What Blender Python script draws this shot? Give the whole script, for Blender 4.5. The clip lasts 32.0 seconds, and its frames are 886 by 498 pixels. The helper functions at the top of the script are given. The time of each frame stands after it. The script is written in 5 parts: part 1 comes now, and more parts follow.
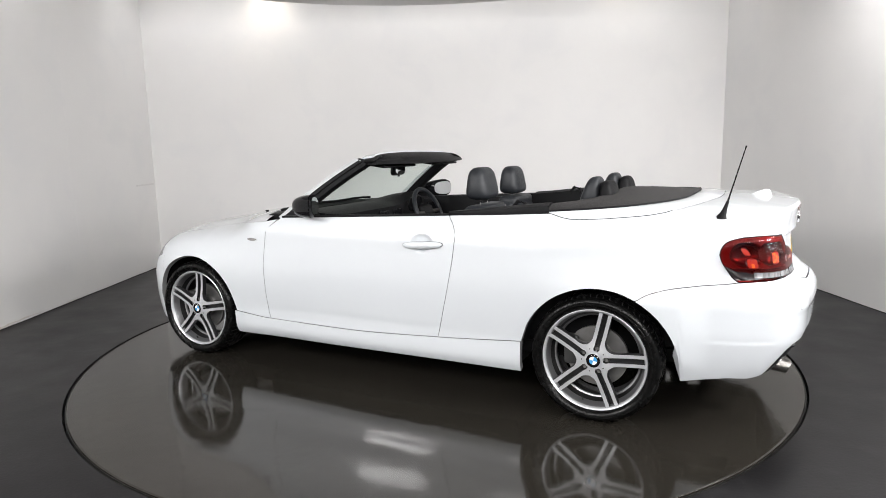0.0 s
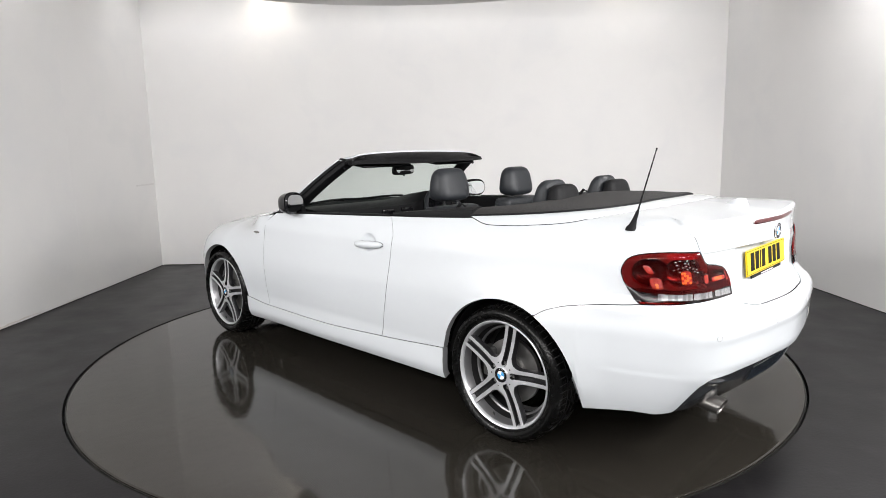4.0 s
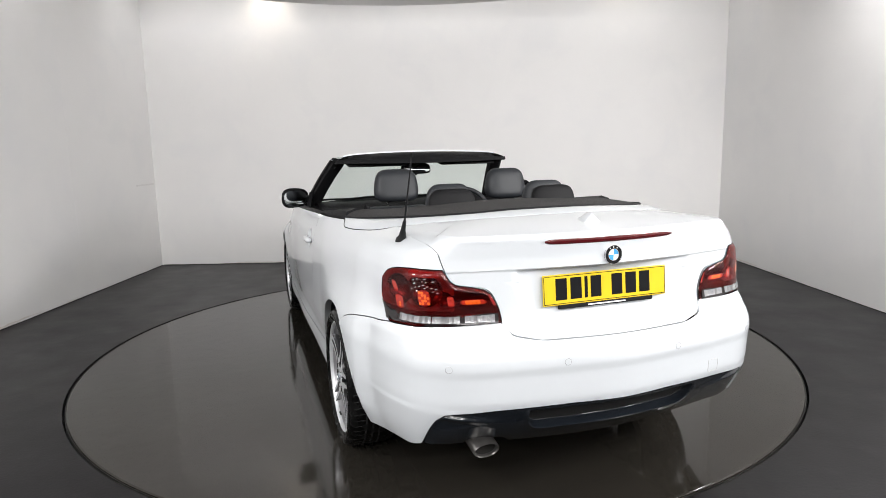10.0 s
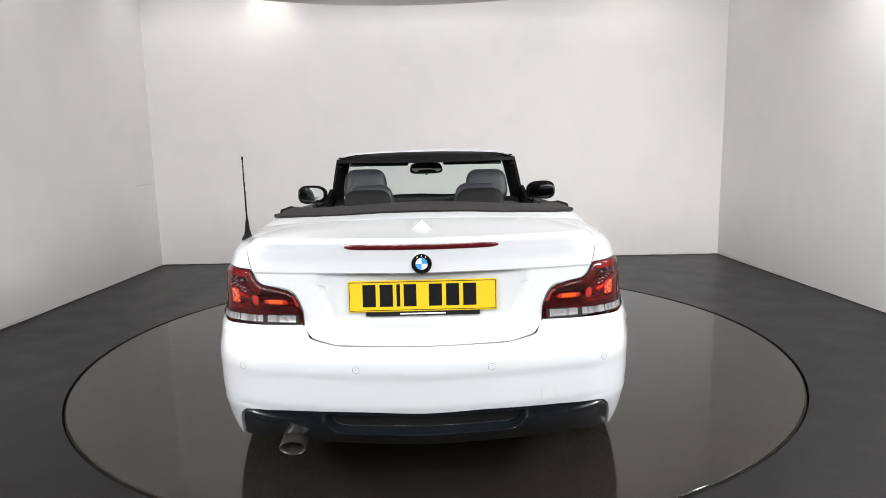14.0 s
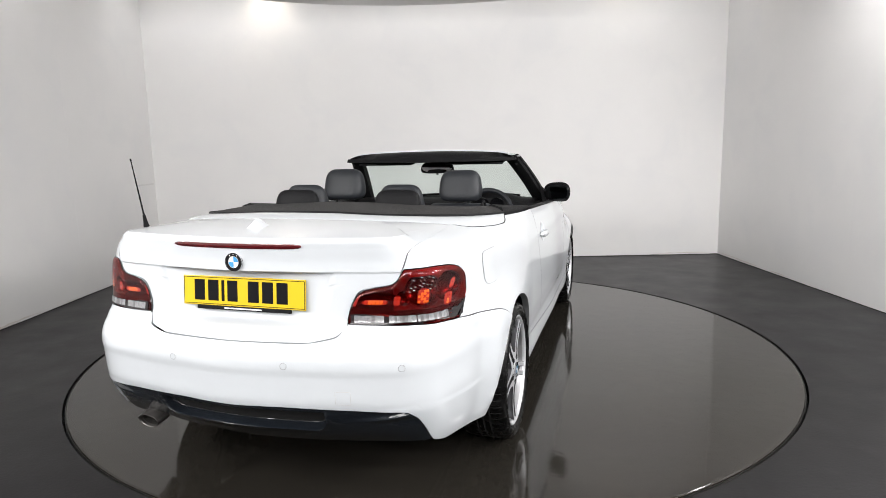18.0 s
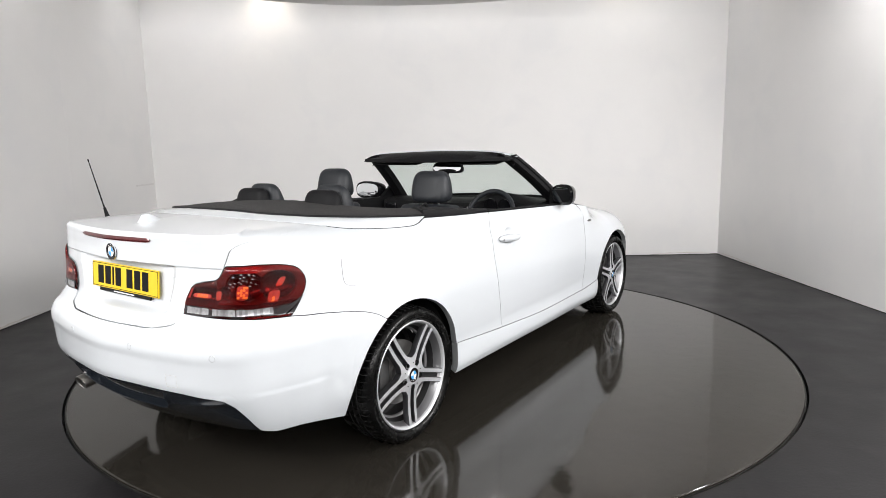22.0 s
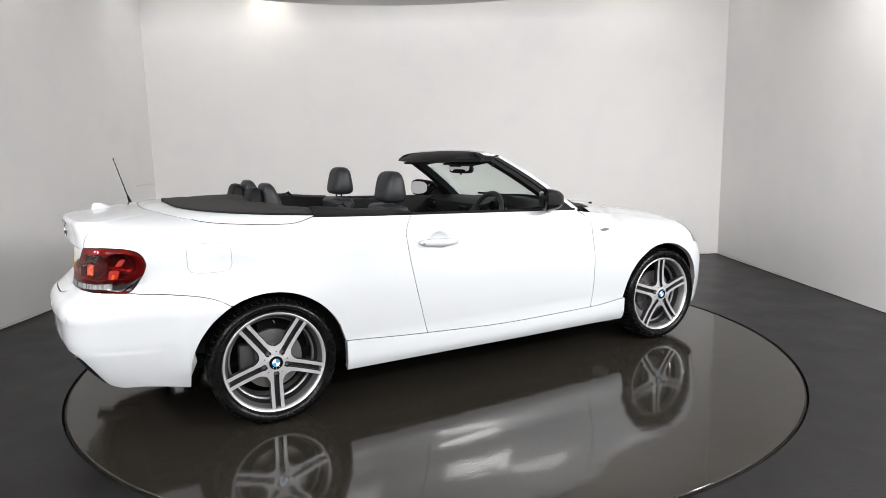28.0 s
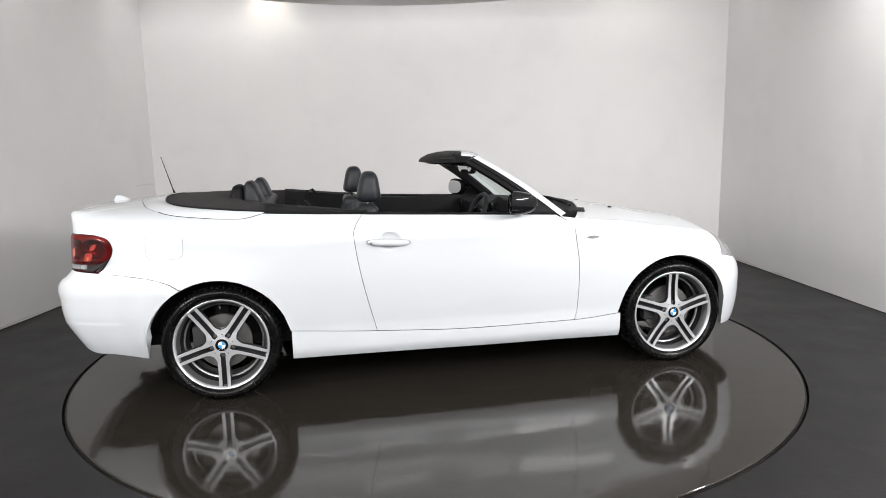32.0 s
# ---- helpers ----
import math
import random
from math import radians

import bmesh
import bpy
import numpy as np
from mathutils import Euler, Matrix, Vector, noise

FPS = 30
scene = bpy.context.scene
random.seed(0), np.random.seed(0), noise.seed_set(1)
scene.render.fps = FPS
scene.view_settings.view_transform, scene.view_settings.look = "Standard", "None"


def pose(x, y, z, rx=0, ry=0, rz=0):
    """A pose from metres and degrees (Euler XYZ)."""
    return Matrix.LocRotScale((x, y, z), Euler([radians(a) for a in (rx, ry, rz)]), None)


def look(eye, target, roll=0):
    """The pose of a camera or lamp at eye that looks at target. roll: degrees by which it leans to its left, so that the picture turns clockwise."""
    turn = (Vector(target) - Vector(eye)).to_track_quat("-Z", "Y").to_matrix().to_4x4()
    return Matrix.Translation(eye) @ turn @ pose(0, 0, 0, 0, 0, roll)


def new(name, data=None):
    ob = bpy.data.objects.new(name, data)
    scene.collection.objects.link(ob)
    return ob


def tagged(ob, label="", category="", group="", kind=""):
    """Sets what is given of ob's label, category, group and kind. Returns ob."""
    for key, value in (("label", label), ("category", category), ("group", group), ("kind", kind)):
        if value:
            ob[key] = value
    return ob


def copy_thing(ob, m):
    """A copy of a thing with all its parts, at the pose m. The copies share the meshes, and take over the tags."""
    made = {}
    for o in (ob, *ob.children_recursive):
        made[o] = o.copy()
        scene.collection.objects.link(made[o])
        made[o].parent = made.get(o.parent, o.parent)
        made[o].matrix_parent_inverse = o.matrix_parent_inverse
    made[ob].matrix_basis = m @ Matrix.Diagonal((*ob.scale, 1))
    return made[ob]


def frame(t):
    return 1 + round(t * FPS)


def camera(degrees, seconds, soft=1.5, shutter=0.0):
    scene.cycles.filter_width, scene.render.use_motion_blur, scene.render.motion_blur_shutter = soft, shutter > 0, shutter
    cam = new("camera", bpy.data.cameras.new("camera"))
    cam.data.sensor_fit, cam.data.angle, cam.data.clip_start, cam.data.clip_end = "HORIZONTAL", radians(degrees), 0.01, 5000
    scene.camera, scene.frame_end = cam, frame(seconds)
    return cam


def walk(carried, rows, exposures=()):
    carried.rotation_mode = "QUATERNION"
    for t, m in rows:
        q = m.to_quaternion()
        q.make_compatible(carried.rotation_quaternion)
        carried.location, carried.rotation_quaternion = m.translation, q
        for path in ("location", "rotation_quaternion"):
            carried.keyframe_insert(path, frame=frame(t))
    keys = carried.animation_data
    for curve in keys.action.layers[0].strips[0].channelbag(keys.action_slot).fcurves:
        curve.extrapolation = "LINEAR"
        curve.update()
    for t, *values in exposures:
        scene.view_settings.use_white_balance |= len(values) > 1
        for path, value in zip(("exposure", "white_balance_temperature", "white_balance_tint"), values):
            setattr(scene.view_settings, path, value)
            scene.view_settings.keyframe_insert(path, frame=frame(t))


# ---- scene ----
cam = camera(70.86, 32.0, soft=0.8)
EYE = (0.0, -4.2666, 1.3341)
AIM = (0.0525, -0.3170, 0.7029)
# automatic exposure: it drifts a little as the white car turns
EXPOSURES = [(0, 0.22), (2, 0.26), (6, 0.26), (9, 0.16), (14, 0.13), (18, 0.18), (22, 0.19), (25, 0.14), (28, 0.12), (32, 0.08)]
walk(cam, [(0, look(EYE, AIM, -1.208)), (32, look(EYE, AIM, -1.208))], EXPOSURES)

# heading of the car, degrees, second by second
HEADINGS = [(0.0, 153.02), (1.0, 148.61), (2.0, 144.2), (3.0, 139.78), (6.0, 126.29), (7.0, 121.78), (8.0, 117.27), (9.0, 112.76), (10.0, 108.27), (11.0, 103.74), (12.0, 99.18), (13.0, 94.62), (14.0, 90.05), (17.0, 76.48), (18.0, 71.91), (19.0, 67.39), (20.0, 62.86), (21.0, 58.38), (22.0, 53.9), (23.0, 49.41), (24.0, 44.92), (25.0, 40.44), (28.0, 26.97), (29.0, 22.44), (30.0, 17.92), (31.0, 13.39), (32.0, 8.86)]
CAR_X, CAR_Y = -1.3043, 0.0482          # rear axle, seen from the middle of the turntable
TABLE_R = 2.285

# ---- light ----
world = bpy.data.worlds.new("world")
scene.world = world
world.use_nodes = True
world.node_tree.nodes["Background"].inputs[0].default_value = (0.8, 0.86, 1.0, 1)
world.node_tree.nodes["Background"].inputs[1].default_value = 0.05


def area_lamp(name, where, target, w, h, watts, colour=(1, 0.98, 0.97)):
    data = bpy.data.lights.new(name, "AREA")
    data.shape, data.size, data.size_y, data.energy, data.color = "RECTANGLE", w, h, watts, colour
    ob = new(name, data)
    ob.matrix_world = look(where, target)
    return ob


def spot_lamp(name, where, target, watts, degrees, colour=(1, 0.88, 0.72), radius=0.04, blend=0.8):
    data = bpy.data.lights.new(name, "SPOT")
    data.energy, data.spot_size, data.spot_blend, data.shadow_soft_size, data.color = watts, radians(degrees), blend, radius, colour
    ob = new(name, data)
    ob.matrix_world = look(where, target)
    return ob


# ---- materials ----
def material(name, base, rough=0.5, metal=0.0, coat=0.0, bump=0.0, scale=20.0, vary=0.06, detail=4.0, spec=0.5, rough_vary=0.05, grain_scale=400.0, wave=0.0, wave_scale=6.0, stain=None, stain_scale=3.0, stain_from=0.55):
    """A principled surface with two scales of variation in colour, gloss and relief."""
    m = bpy.data.materials.new(name)
    m.use_nodes = True
    nt = m.node_tree
    b = nt.nodes["Principled BSDF"]
    co = nt.nodes.new("ShaderNodeTexCoord")
    big = nt.nodes.new("ShaderNodeTexNoise")
    big.inputs["Scale"].default_value, big.inputs["Detail"].default_value = scale, detail
    nt.links.new(co.outputs["Object"], big.inputs["Vector"])
    ramp = nt.nodes.new("ShaderNodeMapRange")
    ramp.inputs[3].default_value, ramp.inputs[4].default_value = 1 - vary, 1 + vary
    nt.links.new(big.outputs[0], ramp.inputs[0])
    mix = nt.nodes.new("ShaderNodeMix")
    mix.data_type, mix.blend_type = "RGBA", "MULTIPLY"
    mix.inputs[0].default_value = 1.0
    mix.inputs[6].default_value = (*base, 1)
    nt.links.new(ramp.outputs[0], mix.inputs[7])
    colour = mix.outputs[2]
    if stain:
        # cloudy patches of a second colour
        cloud = nt.nodes.new("ShaderNodeTexNoise")
        cloud.inputs["Scale"].default_value, cloud.inputs["Detail"].default_value = stain_scale, 6.0
        cloud.inputs["Distortion"].default_value = 0.6
        nt.links.new(co.outputs["Object"], cloud.inputs["Vector"])
        cut = nt.nodes.new("ShaderNodeMapRange")
        cut.inputs[1].default_value, cut.inputs[2].default_value = stain_from, stain_from + 0.22
        nt.links.new(cloud.outputs[0], cut.inputs[0])
        lay = nt.nodes.new("ShaderNodeMix")
        lay.data_type = "RGBA"
        nt.links.new(cut.outputs[0], lay.inputs[0])
        nt.links.new(colour, lay.inputs[6])
        lay.inputs[7].default_value = (*stain, 1)
        colour = lay.outputs[2]
    nt.links.new(colour, b.inputs["Base Color"])
    rr = nt.nodes.new("ShaderNodeMapRange")
    rr.inputs[3].default_value, rr.inputs[4].default_value = max(0.0, rough - rough_vary), min(1.0, rough + rough_vary)
    nt.links.new(big.outputs[0], rr.inputs[0])
    nt.links.new(rr.outputs[0], b.inputs["Roughness"])
    b.inputs["Metallic"].default_value = metal
    b.inputs["Coat Weight"].default_value = coat
    b.inputs["Coat Roughness"].default_value = 0.03
    b.inputs["Specular IOR Level"].default_value = spec
    if bump > 0:
        fine = nt.nodes.new("ShaderNodeTexNoise")
        fine.inputs["Scale"].default_value, fine.inputs["Detail"].default_value = grain_scale, 3.0
        nt.links.new(co.outputs["Object"], fine.inputs["Vector"])
        bm_ = nt.nodes.new("ShaderNodeBump")
        bm_.inputs["Strength"].default_value, bm_.inputs["Distance"].default_value = bump, 0.002
        nt.links.new(fine.outputs[0], bm_.inputs["Height"])
        nt.links.new(bm_.outputs[0], b.inputs["Normal"])
        if wave > 0:
            # broad, shallow unevenness under the grain
            swell = nt.nodes.new("ShaderNodeTexNoise")
            swell.inputs["Scale"].default_value, swell.inputs["Detail"].default_value = wave_scale, 2.0
            nt.links.new(co.outputs["Object"], swell.inputs["Vector"])
            low = nt.nodes.new("ShaderNodeBump")
            low.inputs["Strength"].default_value, low.inputs["Distance"].default_value = 1.0, wave
            nt.links.new(swell.outputs[0], low.inputs["Height"])
            nt.links.new(low.outputs[0], bm_.inputs["Normal"])
    return m


def glass(name, tint, rough=0.0, ior=1.45, alpha=0.0):
    """Thin glass: a tinted see-through layer with a mirror-like gloss."""
    m = bpy.data.materials.new(name)
    m.use_nodes = True
    nt = m.node_tree
    nt.nodes.remove(nt.nodes["Principled BSDF"])
    out = nt.nodes["Material Output"]
    clear = nt.nodes.new("ShaderNodeBsdfTransparent")
    clear.inputs[0].default_value = (*tint, 1)
    gloss = nt.nodes.new("ShaderNodeBsdfGlossy")
    gloss.inputs["Roughness"].default_value = rough
    face = nt.nodes.new("ShaderNodeLayerWeight")
    power = nt.nodes.new("ShaderNodeMath")
    power.operation = "POWER"
    power.inputs[1].default_value = 5.0
    nt.links.new(face.outputs["Facing"], power.inputs[0])
    fres = nt.nodes.new("ShaderNodeMath")
    fres.operation = "MULTIPLY_ADD"
    fres.inputs[1].default_value, fres.inputs[2].default_value = 0.8, ((ior - 1) / (ior + 1)) ** 2
    nt.links.new(power.outputs[0], fres.inputs[0])
    face.inputs["Blend"].default_value = 0.5
    mix = nt.nodes.new("ShaderNodeMixShader")
    nt.links.new(fres.outputs[0], mix.inputs[0])
    nt.links.new(clear.outputs[0], mix.inputs[1])
    nt.links.new(gloss.outputs[0], mix.inputs[2])
    nt.links.new(mix.outputs[0], out.inputs[0])
    return m


WALL = material("wall_paint", (0.75, 0.742, 0.735), 0.55, bump=0.25, scale=1.3, detail=8.0, vary=0.04, grain_scale=90, wave=0.010, wave_scale=2.2, stain=(0.722, 0.718, 0.718), stain_scale=1.8, stain_from=0.48)
CEIL = material("ceiling_paint", (0.74, 0.73, 0.72), 0.7, bump=0.1, scale=1.0, vary=0.03, grain_scale=120)
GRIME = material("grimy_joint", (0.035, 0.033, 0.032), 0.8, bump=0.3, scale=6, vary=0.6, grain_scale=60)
RUB = material("brown_rub", (0.62, 0.59, 0.545), 0.65, scale=25, vary=0.10, bump=0.1, grain_scale=90)
FINE_GREY = material("fine_grey_line", (0.42, 0.40, 0.38), 0.7, bump=0.3, scale=14, vary=0.35, grain_scale=60)
FLOOR = material("grey_floor_coating", (0.0056, 0.0051, 0.0057), 0.36, bump=0.22, scale=3.5, detail=9.0, vary=0.28, rough_vary=0.10, grain_scale=60, spec=0.21, wave=0.0012, wave_scale=5.0, stain=(0.016, 0.015, 0.0155), stain_scale=4.0, stain_from=0.56)
TABLE = material("turntable_coating", (0.0190, 0.0170, 0.0140), 0.085, bump=0.05, scale=1.6, vary=0.15, rough_vary=0.035, grain_scale=42, spec=0.42, wave=0.0007, wave_scale=9.0)
PIT = material("dark_gap", (0.008, 0.008, 0.008), 0.8)
STEEL_EDGE = material("steel_edge", (0.30, 0.30, 0.30), 0.35, metal=1.0, scale=12, vary=0.2)
WORN_EDGE = material("dark_worn_steel", (0.055, 0.053, 0.050), 0.45, metal=0.8, scale=9, vary=0.6, rough_vary=0.2)
PAINT = material("white_car_paint", (0.588, 0.614, 0.640), 0.32, coat=1.0, scale=3.0, vary=0.01, rough_vary=0.02)
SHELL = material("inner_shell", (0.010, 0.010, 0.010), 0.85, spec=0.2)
PLASTIC = material("grained_black_plastic", (0.008, 0.008, 0.0088), 0.55, bump=0.25, scale=30, vary=0.12, grain_scale=700, spec=0.13)
GLOSS_BLACK = material("gloss_black", (0.006, 0.006, 0.007), 0.08, spec=0.26, scale=10)
DIFFUSER = material("slate_grey_bumper_insert", (0.0085, 0.0108, 0.0145), 0.22, coat=0.6, spec=0.40, scale=12, vary=0.06)
FABRIC = material("black_roof_fabric", (0.0175, 0.0162, 0.0162), 0.9, bump=0.5, scale=18, vary=0.10, grain_scale=900)
LEATHER = material("dark_grey_leather", (0.0155, 0.0175, 0.021), 0.46, bump=0.35, scale=16, vary=0.10, grain_scale=500, spec=0.35)
TYRE = material("tyre_rubber", (0.0022, 0.0022, 0.0022), 0.27, bump=0.10, scale=25, vary=0.2, grain_scale=260, spec=0.20)
ALLOY = material("machined_alloy", (0.60, 0.61, 0.63), 0.38, metal=0.6, scale=30, vary=0.06, rough_vary=0.06)
ALLOY_DARK = material("grey_painted_alloy", (0.065, 0.065, 0.069), 0.38, metal=0.85, coat=0.3, scale=20, vary=0.08)
ALLOY_GREY = material("silver_painted_alloy", (0.33, 0.33, 0.34), 0.36, metal=0.85, coat=0.3, scale=20, vary=0.08)
IRON = material("brake_iron", (0.26, 0.255, 0.25), 0.42, metal=0.9, scale=30, vary=0.2, rough_vary=0.1)
CALIPER = material("caliper_iron", (0.06, 0.06, 0.06), 0.6, metal=0.5, scale=30, vary=0.2)
CHROME = material("chrome", (0.82, 0.82, 0.84), 0.05, metal=1.0, scale=10, vary=0.01, rough_vary=0.02)
SLOT = material("black_painted_slot", (0.008, 0.008, 0.009), 0.35, coat=0.3, scale=20, vary=0.1)
# EDGE and JOINT: greys that hold the shade of panel gaps
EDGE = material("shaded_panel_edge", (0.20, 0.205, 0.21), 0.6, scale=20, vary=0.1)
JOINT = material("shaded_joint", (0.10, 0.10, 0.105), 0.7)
MIRROR = material("mirror_glass", (0.66, 0.68, 0.70), 0.01, metal=1.0, scale=5, vary=0.01, rough_vary=0.0)
EXHAUST = material("brushed_exhaust_steel", (0.14, 0.134, 0.128), 0.32, metal=0.85, scale=25, vary=0.25)
PIPE_DARK = material("exhaust_inside", (0.02, 0.018, 0.016), 0.9)
PLATE = material("yellow_plate", (0.66, 0.46, 0.008), 0.35, scale=8, vary=0.03)
INK = material("black_print", (0.006, 0.006, 0.007), 0.6, spec=0.1)
BLUE = material("badge_blue", (0.05, 0.30, 0.62), 0.2, coat=0.6)
BADGE_WHITE = material("badge_white", (0.80, 0.80, 0.80), 0.2, coat=0.6)
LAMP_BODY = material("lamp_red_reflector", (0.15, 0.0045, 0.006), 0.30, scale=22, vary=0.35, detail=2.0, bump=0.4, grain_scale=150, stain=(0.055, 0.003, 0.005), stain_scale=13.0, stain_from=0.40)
SMUDGE = material("wall_smudge", (0.66, 0.65, 0.645), 0.6, scale=30, vary=0.1)
# darkened in colour for the shade deep inside the rim
BARREL = material("shaded_rim_barrel", (0.045, 0.044, 0.045), 0.40, metal=0.7, scale=20, vary=0.1)
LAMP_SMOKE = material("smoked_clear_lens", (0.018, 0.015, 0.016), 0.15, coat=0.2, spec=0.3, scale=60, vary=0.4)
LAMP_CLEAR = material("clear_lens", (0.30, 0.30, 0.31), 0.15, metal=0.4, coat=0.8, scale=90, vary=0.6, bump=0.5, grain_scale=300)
# LAMP_AMBER, LAMP_GLINT and LAMP_EMBER are colours for painted glints
LAMP_AMBER = material("orange_glint_paint", (0.66, 0.085, 0.008), 0.20, coat=1.0, scale=260, vary=0.7)
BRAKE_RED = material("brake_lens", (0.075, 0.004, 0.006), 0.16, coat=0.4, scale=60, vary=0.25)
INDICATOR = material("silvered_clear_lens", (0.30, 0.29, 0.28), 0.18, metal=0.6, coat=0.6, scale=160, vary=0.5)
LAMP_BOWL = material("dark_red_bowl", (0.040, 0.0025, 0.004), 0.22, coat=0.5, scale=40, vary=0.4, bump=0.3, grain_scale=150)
LAMP_GLINT = material("bright_red_glint_paint", (0.26, 0.010, 0.007), 0.20, coat=1.0, scale=90, vary=0.5)
LAMP_EMBER = material("ember_glint_paint", (0.34, 0.015, 0.006), 0.20, coat=1.0, scale=150, vary=0.6)
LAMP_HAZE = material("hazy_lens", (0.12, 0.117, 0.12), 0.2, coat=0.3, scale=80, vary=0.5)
LENS = glass("red_lens_glass", (0.70, 0.12, 0.11), ior=1.42)
SCREEN = glass("windscreen_glass", (0.80, 0.87, 0.84))


# ---- mesh helpers ----
def part(name, data, mat, parent=None, label="", smooth=True):
    """Links vertices and faces, or a bmesh, as one mesh object under a thing or a part."""
    me = bpy.data.meshes.new(name)
    if isinstance(data, bmesh.types.BMesh):
        data.to_mesh(me)
        data.free()
    else:
        me.from_pydata([tuple(map(float, v)) for v in data[0]], [], [tuple(f) for f in data[1]])
    for m in (mat if isinstance(mat, (list, tuple)) else [mat]):
        me.materials.append(m)
    me.update()
    if smooth:
        me.shade_smooth()
        me.set_sharp_from_angle(angle=radians(38))
    ob = new(name, me)
    if parent is not None:
        ob.parent = parent
    if label:
        tagged(ob, label)
    return ob


def grid(P, flip=False, close_u=False, close_v=False):
    """Faces over an array of points (rows, columns, 3)."""
    n, m = P.shape[:2]
    fs = []
    for i in range(n if close_u else n - 1):
        for j in range(m if close_v else m - 1):
            a, b, c, d = i * m + j, i * m + (j + 1) % m, ((i + 1) % n) * m + (j + 1) % m, ((i + 1) % n) * m + j
            fs.append((a, b, c, d) if flip else (a, d, c, b))
    return P.reshape(-1, 3), fs


def merge(*datas):
    V, F, k = [], [], 0
    for v, f in datas:
        v = np.asarray(v, float)
        V.append(v)
        F += [tuple(i + k for i in q) for q in f]
        k += len(v)
    return np.concatenate(V), F


def mirrored(data):
    v, f = data
    return np.asarray(v, float) * [1, -1, 1], [tuple(reversed(q)) for q in f]


def shell(P, inward, depth=0.02):
    """A sheet over P with a rim turned inwards all round, so that its edge has depth. inward: unit vectors like P."""
    n, m = P.shape[:2]
    idx = [(0, j) for j in range(m)] + [(i, m - 1) for i in range(1, n)] + [(n - 1, j) for j in range(m - 2, -1, -1)] + [(i, 0) for i in range(n - 2, 0, -1)]
    out = np.array([P[i, j] for i, j in idx])
    inn = out + depth * np.array([inward[i, j] for i, j in idx])
    k = len(idx)
    v = np.concatenate([out, inn])
    f = [(q, q + k, (q + 1) % k + k, (q + 1) % k) for q in range(k)]
    return merge(grid(P), (v, f))


def normals(P):
    du, dv = np.gradient(P, axis=0), np.gradient(P, axis=1)
    n = np.cross(du, dv)
    return n / np.maximum(np.linalg.norm(n, axis=2, keepdims=True), 1e-9)


def lathe(profile, axis="y", steps=48, start=0.0, end=360.0):
    """profile: (radius, height) pairs, turned round an axis."""
    a = np.radians(np.linspace(start, end, steps + (end - start < 360), endpoint=end - start < 360))
    r, h = np.array(profile, float).T
    c, s, o = np.outer(r, np.cos(a)), np.outer(r, np.sin(a)), np.repeat(h[:, None], len(a), 1)
    P = np.stack({"y": (c, o, s), "z": (c, s, o), "x": (o, c, s)}[axis], 2)
    return grid(P, flip=axis == "z", close_v=end - start >= 360)


def rounded_box(w, d, h, r, seg=3, at=(0, 0, 0)):
    """A box with rounded edges about a centre, as a bmesh."""
    bm = bmesh.new()
    bmesh.ops.create_cube(bm, size=1.0)
    bmesh.ops.scale(bm, vec=(w, d, h), verts=bm.verts)
    bmesh.ops.bevel(bm, geom=list(bm.edges), offset=r, segments=seg, profile=0.5, affect="EDGES")
    bmesh.ops.translate(bm, vec=at, verts=bm.verts)
    return bm


def tube(points, radius, sides=10, closed=False):
    """A round bar along points; radius one number or one per point."""
    p = np.array(points, float)
    n = len(p)
    rad = np.full(n, radius) if np.isscalar(radius) else np.array(radius, float)
    t = np.gradient(p, axis=0) if not closed else np.roll(p, -1, 0) - np.roll(p, 1, 0)
    t /= np.linalg.norm(t, axis=1, keepdims=True)
    ref = np.array([0.0, 0.0, 1.0]) if abs(t[0][2]) < 0.9 else np.array([1.0, 0.0, 0.0])
    rings = []
    for i in range(n):
        a = np.cross(t[i], ref)
        a /= np.linalg.norm(a)
        b = np.cross(t[i], a)
        ang = np.linspace(0, 2 * np.pi, sides, endpoint=False)
        rings.append(p[i] + rad[i] * (np.outer(np.cos(ang), a) + np.outer(np.sin(ang), b)))
    data = grid(np.array(rings), flip=False, close_u=closed, close_v=True)
    if not closed:
        v, f = data
        f = f + [tuple(range(sides)), tuple(range((n - 1) * sides, n * sides))[::-1]]
        return v, f
    return data


def loft(sections, cap=True):
    """A skin over closed rings of equal length."""
    P = np.array(sections, float)
    v, f = grid(P, close_v=True)
    if cap:
        m = P.shape[1]
        f = f + [tuple(range(m))[::-1], tuple(range((len(P) - 1) * m, len(P) * m))]
    return v, f


def curve(keys):
    """A smooth, monotone curve through (x, y) pairs, as a function of arrays."""
    x, y = np.array(keys, float).T
    h, s = np.diff(x), np.diff(y) / np.diff(x)
    m = np.zeros(len(x))
    m[0], m[-1] = s[0], s[-1]
    for i in range(1, len(x) - 1):
        if s[i - 1] * s[i] > 0:
            w1, w2 = 2 * h[i] + h[i - 1], h[i] + 2 * h[i - 1]
            m[i] = (w1 + w2) / (w1 / s[i - 1] + w2 / s[i])

    def at(v):
        v = np.clip(np.asarray(v, float), x[0], x[-1])
        i = np.clip(np.searchsorted(x, v, side="right") - 1, 0, len(x) - 2)
        t = (v - x[i]) / h[i]
        return (2 * t ** 3 - 3 * t * t + 1) * y[i] + (t ** 3 - 2 * t * t + t) * h[i] * m[i] + (3 * t * t - 2 * t ** 3) * y[i + 1] + (t ** 3 - t * t) * h[i] * m[i + 1]
    return at


def line(keys):
    x, y = np.array(keys, float).T
    return lambda v: np.interp(v, x, y)


